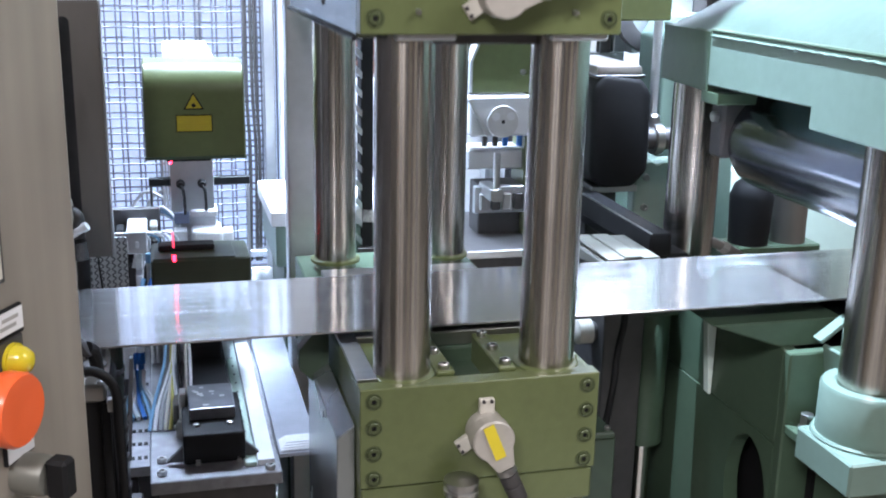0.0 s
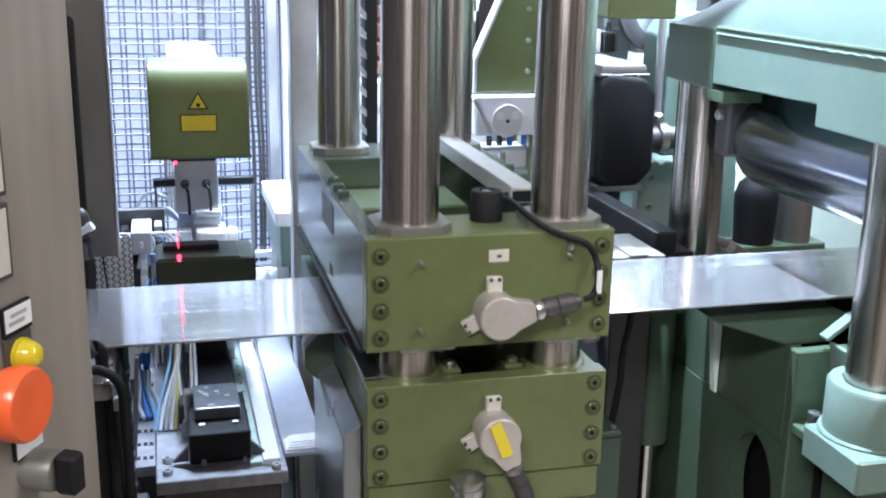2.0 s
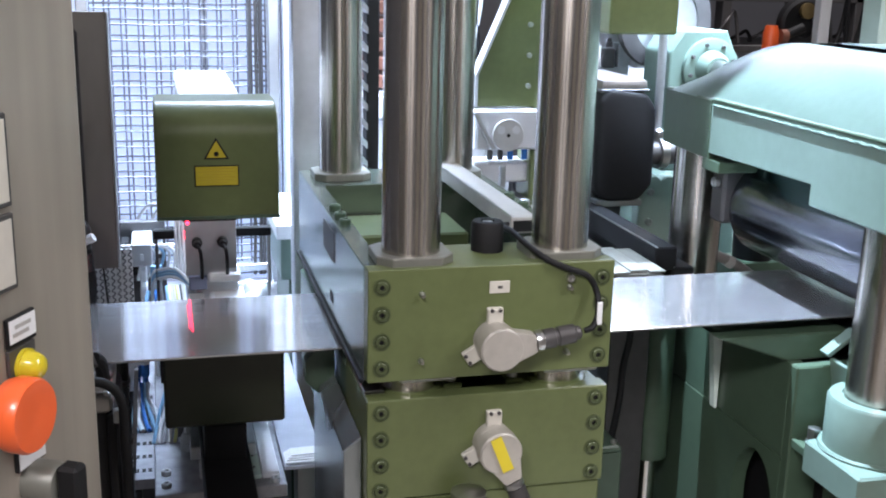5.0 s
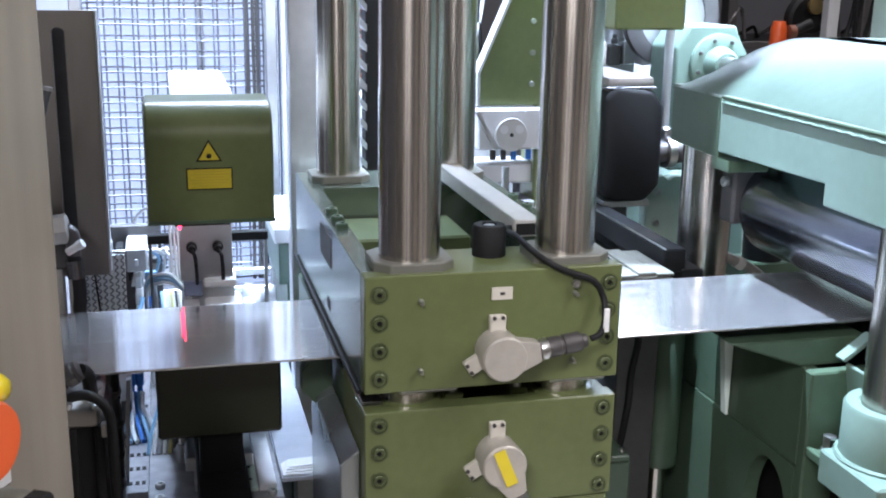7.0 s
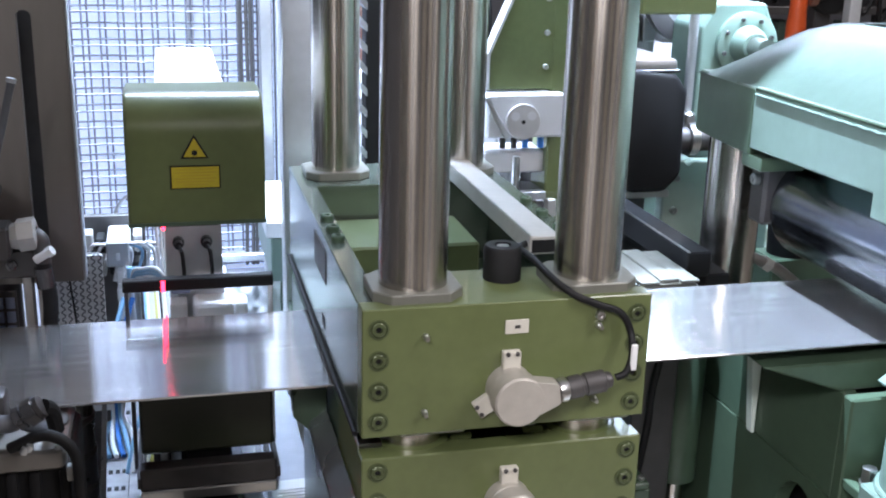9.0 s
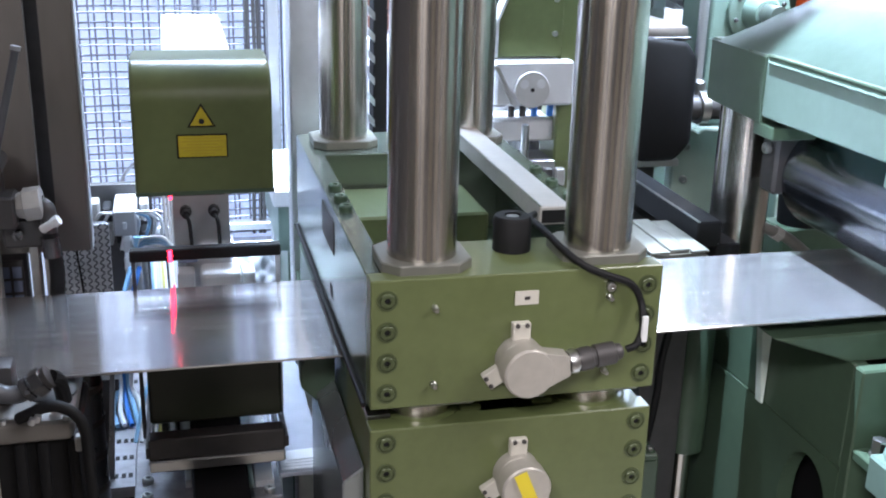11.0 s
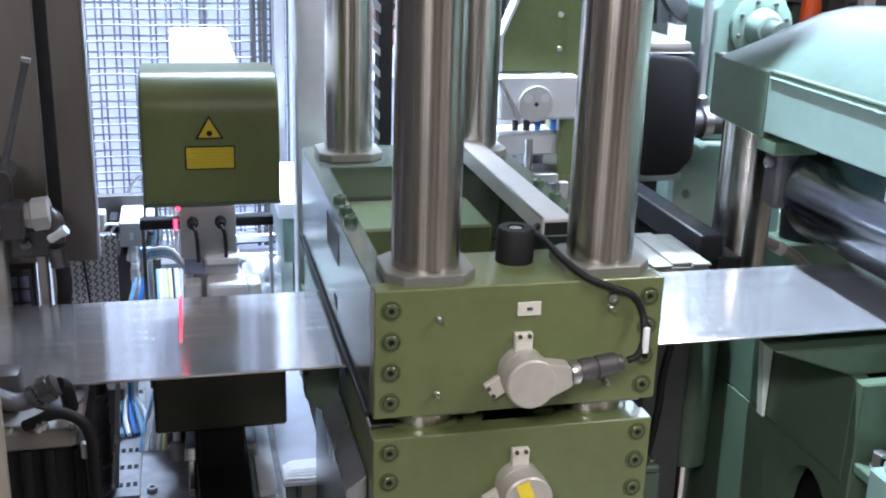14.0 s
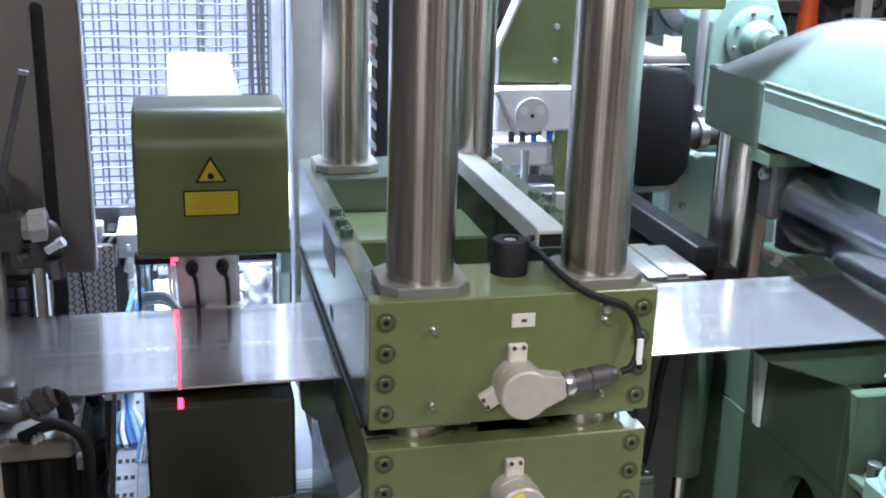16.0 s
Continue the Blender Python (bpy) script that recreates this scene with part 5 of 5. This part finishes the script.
part("post_plate", box(1.87, 2.08, 1.56, 1.70, 0.0, 0.03, 0.004), PALE, mp)
pp = thing("pipe_bundle", (0.9, 1.9, 0.0), "bundle of grey pipes and clamps behind the drive", "pipes")
for k in range(7):
    x = 0.72 + 0.07 * k
    part("pipe", tube([(x, 1.8, 0.5), (x + 0.01, 1.78, 1.0), (x + 0.04 * math.sin(k * 2.1), 1.76, 1.25), (x + 0.1 * math.cos(k), 1.8, 1.5), (x + 0.02, 1.85, 2.2)], 0.012 + 0.004 * (k % 3), 10), (ALU, DARK, PALEGREY, GREY)[k % 4], pp)
    part("pipe_clamp", box(x - 0.03, x + 0.04, 1.755, 1.79, 1.1 + 0.03 * (k % 3), 1.15 + 0.03 * (k % 3), 0.004), (WHITE, DARK)[k % 2], pp)
part("pipe_frame", box(0.66, 1.3, 1.86, 1.9, 0.0, 1.28, 0.004), PALEGREY, pp)
part("pipe_box", box(0.70, 0.90, 1.70, 1.80, 1.26, 1.34, 0.006), PALEGREY, pp)
part("pipe_box", box(0.93, 1.02, 1.62, 1.74, 1.33, 1.40, 0.006), WHITE, pp)

vb = thing("valve_bank", (0.85, 1.45, 0.0), "light grey valve bank with small fittings", "valve bank")
part("bank_plate", box(0.70, 1.0, 1.42, 1.46, 0.0, 1.40, 0.003), PALEGREY, vb)
for k in range(14):
    x, z = 0.71 + 0.045 * (k % 7), 1.30 + 0.09 * (k // 7)
    part("valve_body", bevel(box(x, x + 0.034, 1.33 + 0.01 * (k % 3), 1.42, z, z + 0.05 + 0.012 * (k % 2), 0), 0.004, 2), (ALU, WHITE, DARK, PALEGREY, GREY)[(k * 3) % 5], vb)
    part("valve_fitting", lathe((x + 0.017, 1.35, z + 0.055), (0, 0, 1), [(0, 0.009), (0.012, 0.009), (0.014, 0.006), (0.024, 0.006)], 10), (STEEL, DARK, WHITE)[k % 3], vb)
for k in range(6):
    x = 0.73 + 0.045 * k
    part("valve_hose", tube([(x, 1.35, 1.47), (x + 0.01, 1.33, 1.53), (x + 0.05 * math.sin(k), 1.36, 1.62), (x, 1.4, 1.8)], 0.006, 8), (BLACK, WHITE, DARK)[k % 3], vb)
hc2 = thing("hose_cluster", (0.44, 1.25, 0.0), "cluster of white and blue hoses on a grey post", "hoses")
part("hose_post", box(0.42, 0.45, 1.24, 1.27, 0.0, 1.7, 0.002), PALEGREY, hc2)
for k in range(9):
    x = 0.37 + 0.014 * k
    part("hose", tube([(x, 1.22, 1.1), (x + 0.012 * math.sin(2 * k), 1.2, 1.22), (x + 0.03 * math.cos(k), 1.18, 1.36), (x + 0.02 * math.sin(k), 1.2, 1.5), (x, 1.22, 1.7)], 0.005, 8), (WHITE, BLUE, ALU, BLACK)[k % 4], hc2, "thin hose")

vc = thing("valve_cluster", (-0.33, 1.15, 0.0), "cluster of dark valves and blue hoses", "valves")
part("cluster_plate", box(-0.40, -0.27, 1.16, 1.18, 0.0, 0.96, 0.002), DARK, vc)
for k in range(10):
    x, z = -0.395 + 0.025 * (k % 5), 0.84 + 0.055 * (k // 5)
    part("valve", bevel(box(x, x + 0.018, 1.10 + 0.008 * (k % 3), 1.16, z, z + 0.03 + 0.008 * (k % 2), 0), 0.003, 1), (DARK, ALU, BLACK, GREY)[(k * 3) % 4], vc)
for k in range(6):
    x = -0.385 + 0.02 * k
    part("hose", tube([(x, 1.09, 0.90), (x + 0.02, 1.05, 0.93), (x + 0.06 + 0.01 * math.sin(k), 1.06, 0.91), (x + 0.05, 1.08, 0.84)], 0.0035, 6), (WHITE, ALU, PALEBLUE, ALU)[k % 4], vc, "thin hose")

part("junction_box", box(-0.345, -0.300, 1.03, 1.16, 0.885, 0.938, 0.003), PALEGREY, vc, "pale grey junction box")
part("box_clip", box(-0.327, -0.319, 1.026, 1.03, 0.900, 0.915, 0.001), WHITE, vc)
for z in (0.842, 0.802, 0.762):
    part("white_plug", box(-0.330, -0.314, 1.05, 1.16, z, z + 0.028, 0.003), WHITE, vc, "white square plug")


def crumpled(cx, cy, z0, rx, ry, h, seed):
    """A heap of crumpled film with a flat underside."""
    rng = random.Random(seed)
    bm = bmesh.new()
    bmesh.ops.create_icosphere(bm, subdivisions=4, radius=1.0)
    folds = [(Vector((rng.gauss(0, 1), rng.gauss(0, 1), rng.gauss(0, 1))).normalized(), rng.uniform(3, 9), rng.uniform(0, 6)) for k in range(9)]
    for v in bm.verts:
        d = v.co.copy()
        f = 0.85 + sum(0.045 * (1 - 2 * abs(math.sin(w * d.dot(a) + p))) for a, w, p in folds)
        v.co = (cx + rx * f * d.x, cy + ry * f * d.y, z0 + max(0.0, h * f * (0.25 + 0.75 * d.z)))
    return smooth(bm, 0.35)


single("plastic_sheet", crumpled(-0.03, 1.32, 0.661, 0.075, 0.10, 0.115, 5), FILM, "crumpled grey plastic film lying on the cover sheet", "plastic sheet")


def motions():
    walk(upper, [(t, pose(0.18, 0.3, 0.979 + d)) for t, d in ((0, 0.473), (0.5, 0.352), (1, 0.231), (1.5, 0.125), (1.8, 0.062), (2.1, 0.012), (2.3, 0.0), (6, 0.0), (16, 0.0))])
    walk(strip, [(t, pose(0, 0, d)) for t, d in ((0, 0.0), (1.9, 0.0), (2.4, -0.007), (6, -0.007), (16, -0.007))])
    walk(gauge, [(t, pose(x, y, 0.66)) for t, x, y in ((0, -0.191, 0.81), (2.2, -0.191, 0.81), (2.5, -0.19, 0.77), (3, -0.187, 0.63), (3.5, -0.184, 0.47), (3.8, -0.182, 0.395), (4.1, -0.182, 0.37), (6.5, -0.18, 0.373), (7.3, -0.18, 0.378), (8, -0.178, 0.399), (9, -0.173, 0.415), (12, -0.172, 0.416), (14.1, -0.171, 0.414), (14.5, -0.172, 0.382), (15, -0.172, 0.31), (15.5, -0.171, 0.248), (15.8, -0.17, 0.228), (16, -0.17, 0.225))])
    walk(shine, [(t, pose(x, y, d)) for t, x, y, d in ((0, -0.243, 0.40, 0.9563), (2.4, -0.243, 0.40, 0.9563), (3.2, -0.238, 0.40, 0.9563), (3.8, -0.234, 0.415, 0.9633), (7, -0.231, 0.41, 0.9633), (14.2, -0.226, 0.41, 0.9633), (15.5, -0.224, 0.41, 0.9633), (16, -0.224, 0.41, 0.9633))])
    walk(mframe, [(t, pose(-0.165, y, 0.655)) for t, y in ((0, 1.20), (2.2, 1.20), (2.5, 1.165), (3, 1.04), (3.5, 0.89), (3.8, 0.82), (4.1, 0.80), (7.3, 0.80), (7.6, 0.765), (8.0, 0.66), (8.4, 0.55), (8.7, 0.52), (11.5, 0.52), (12.95, 0.52), (13.1, 0.56), (13.3, 0.66), (13.5, 0.74), (13.7, 0.755), (14.3, 0.755), (15, 0.69), (15.5, 0.635), (16, 0.616))])
    walk(pinch, [(t, pose(0.9, 0.3, 1.2 + d)) for t, d in ((0, 0.11), (2.1, 0.11), (2.5, 0.08), (3, 0.043), (3.5, 0.008), (3.7, 0.0), (9, 0.0), (16, 0.0))])


motions()
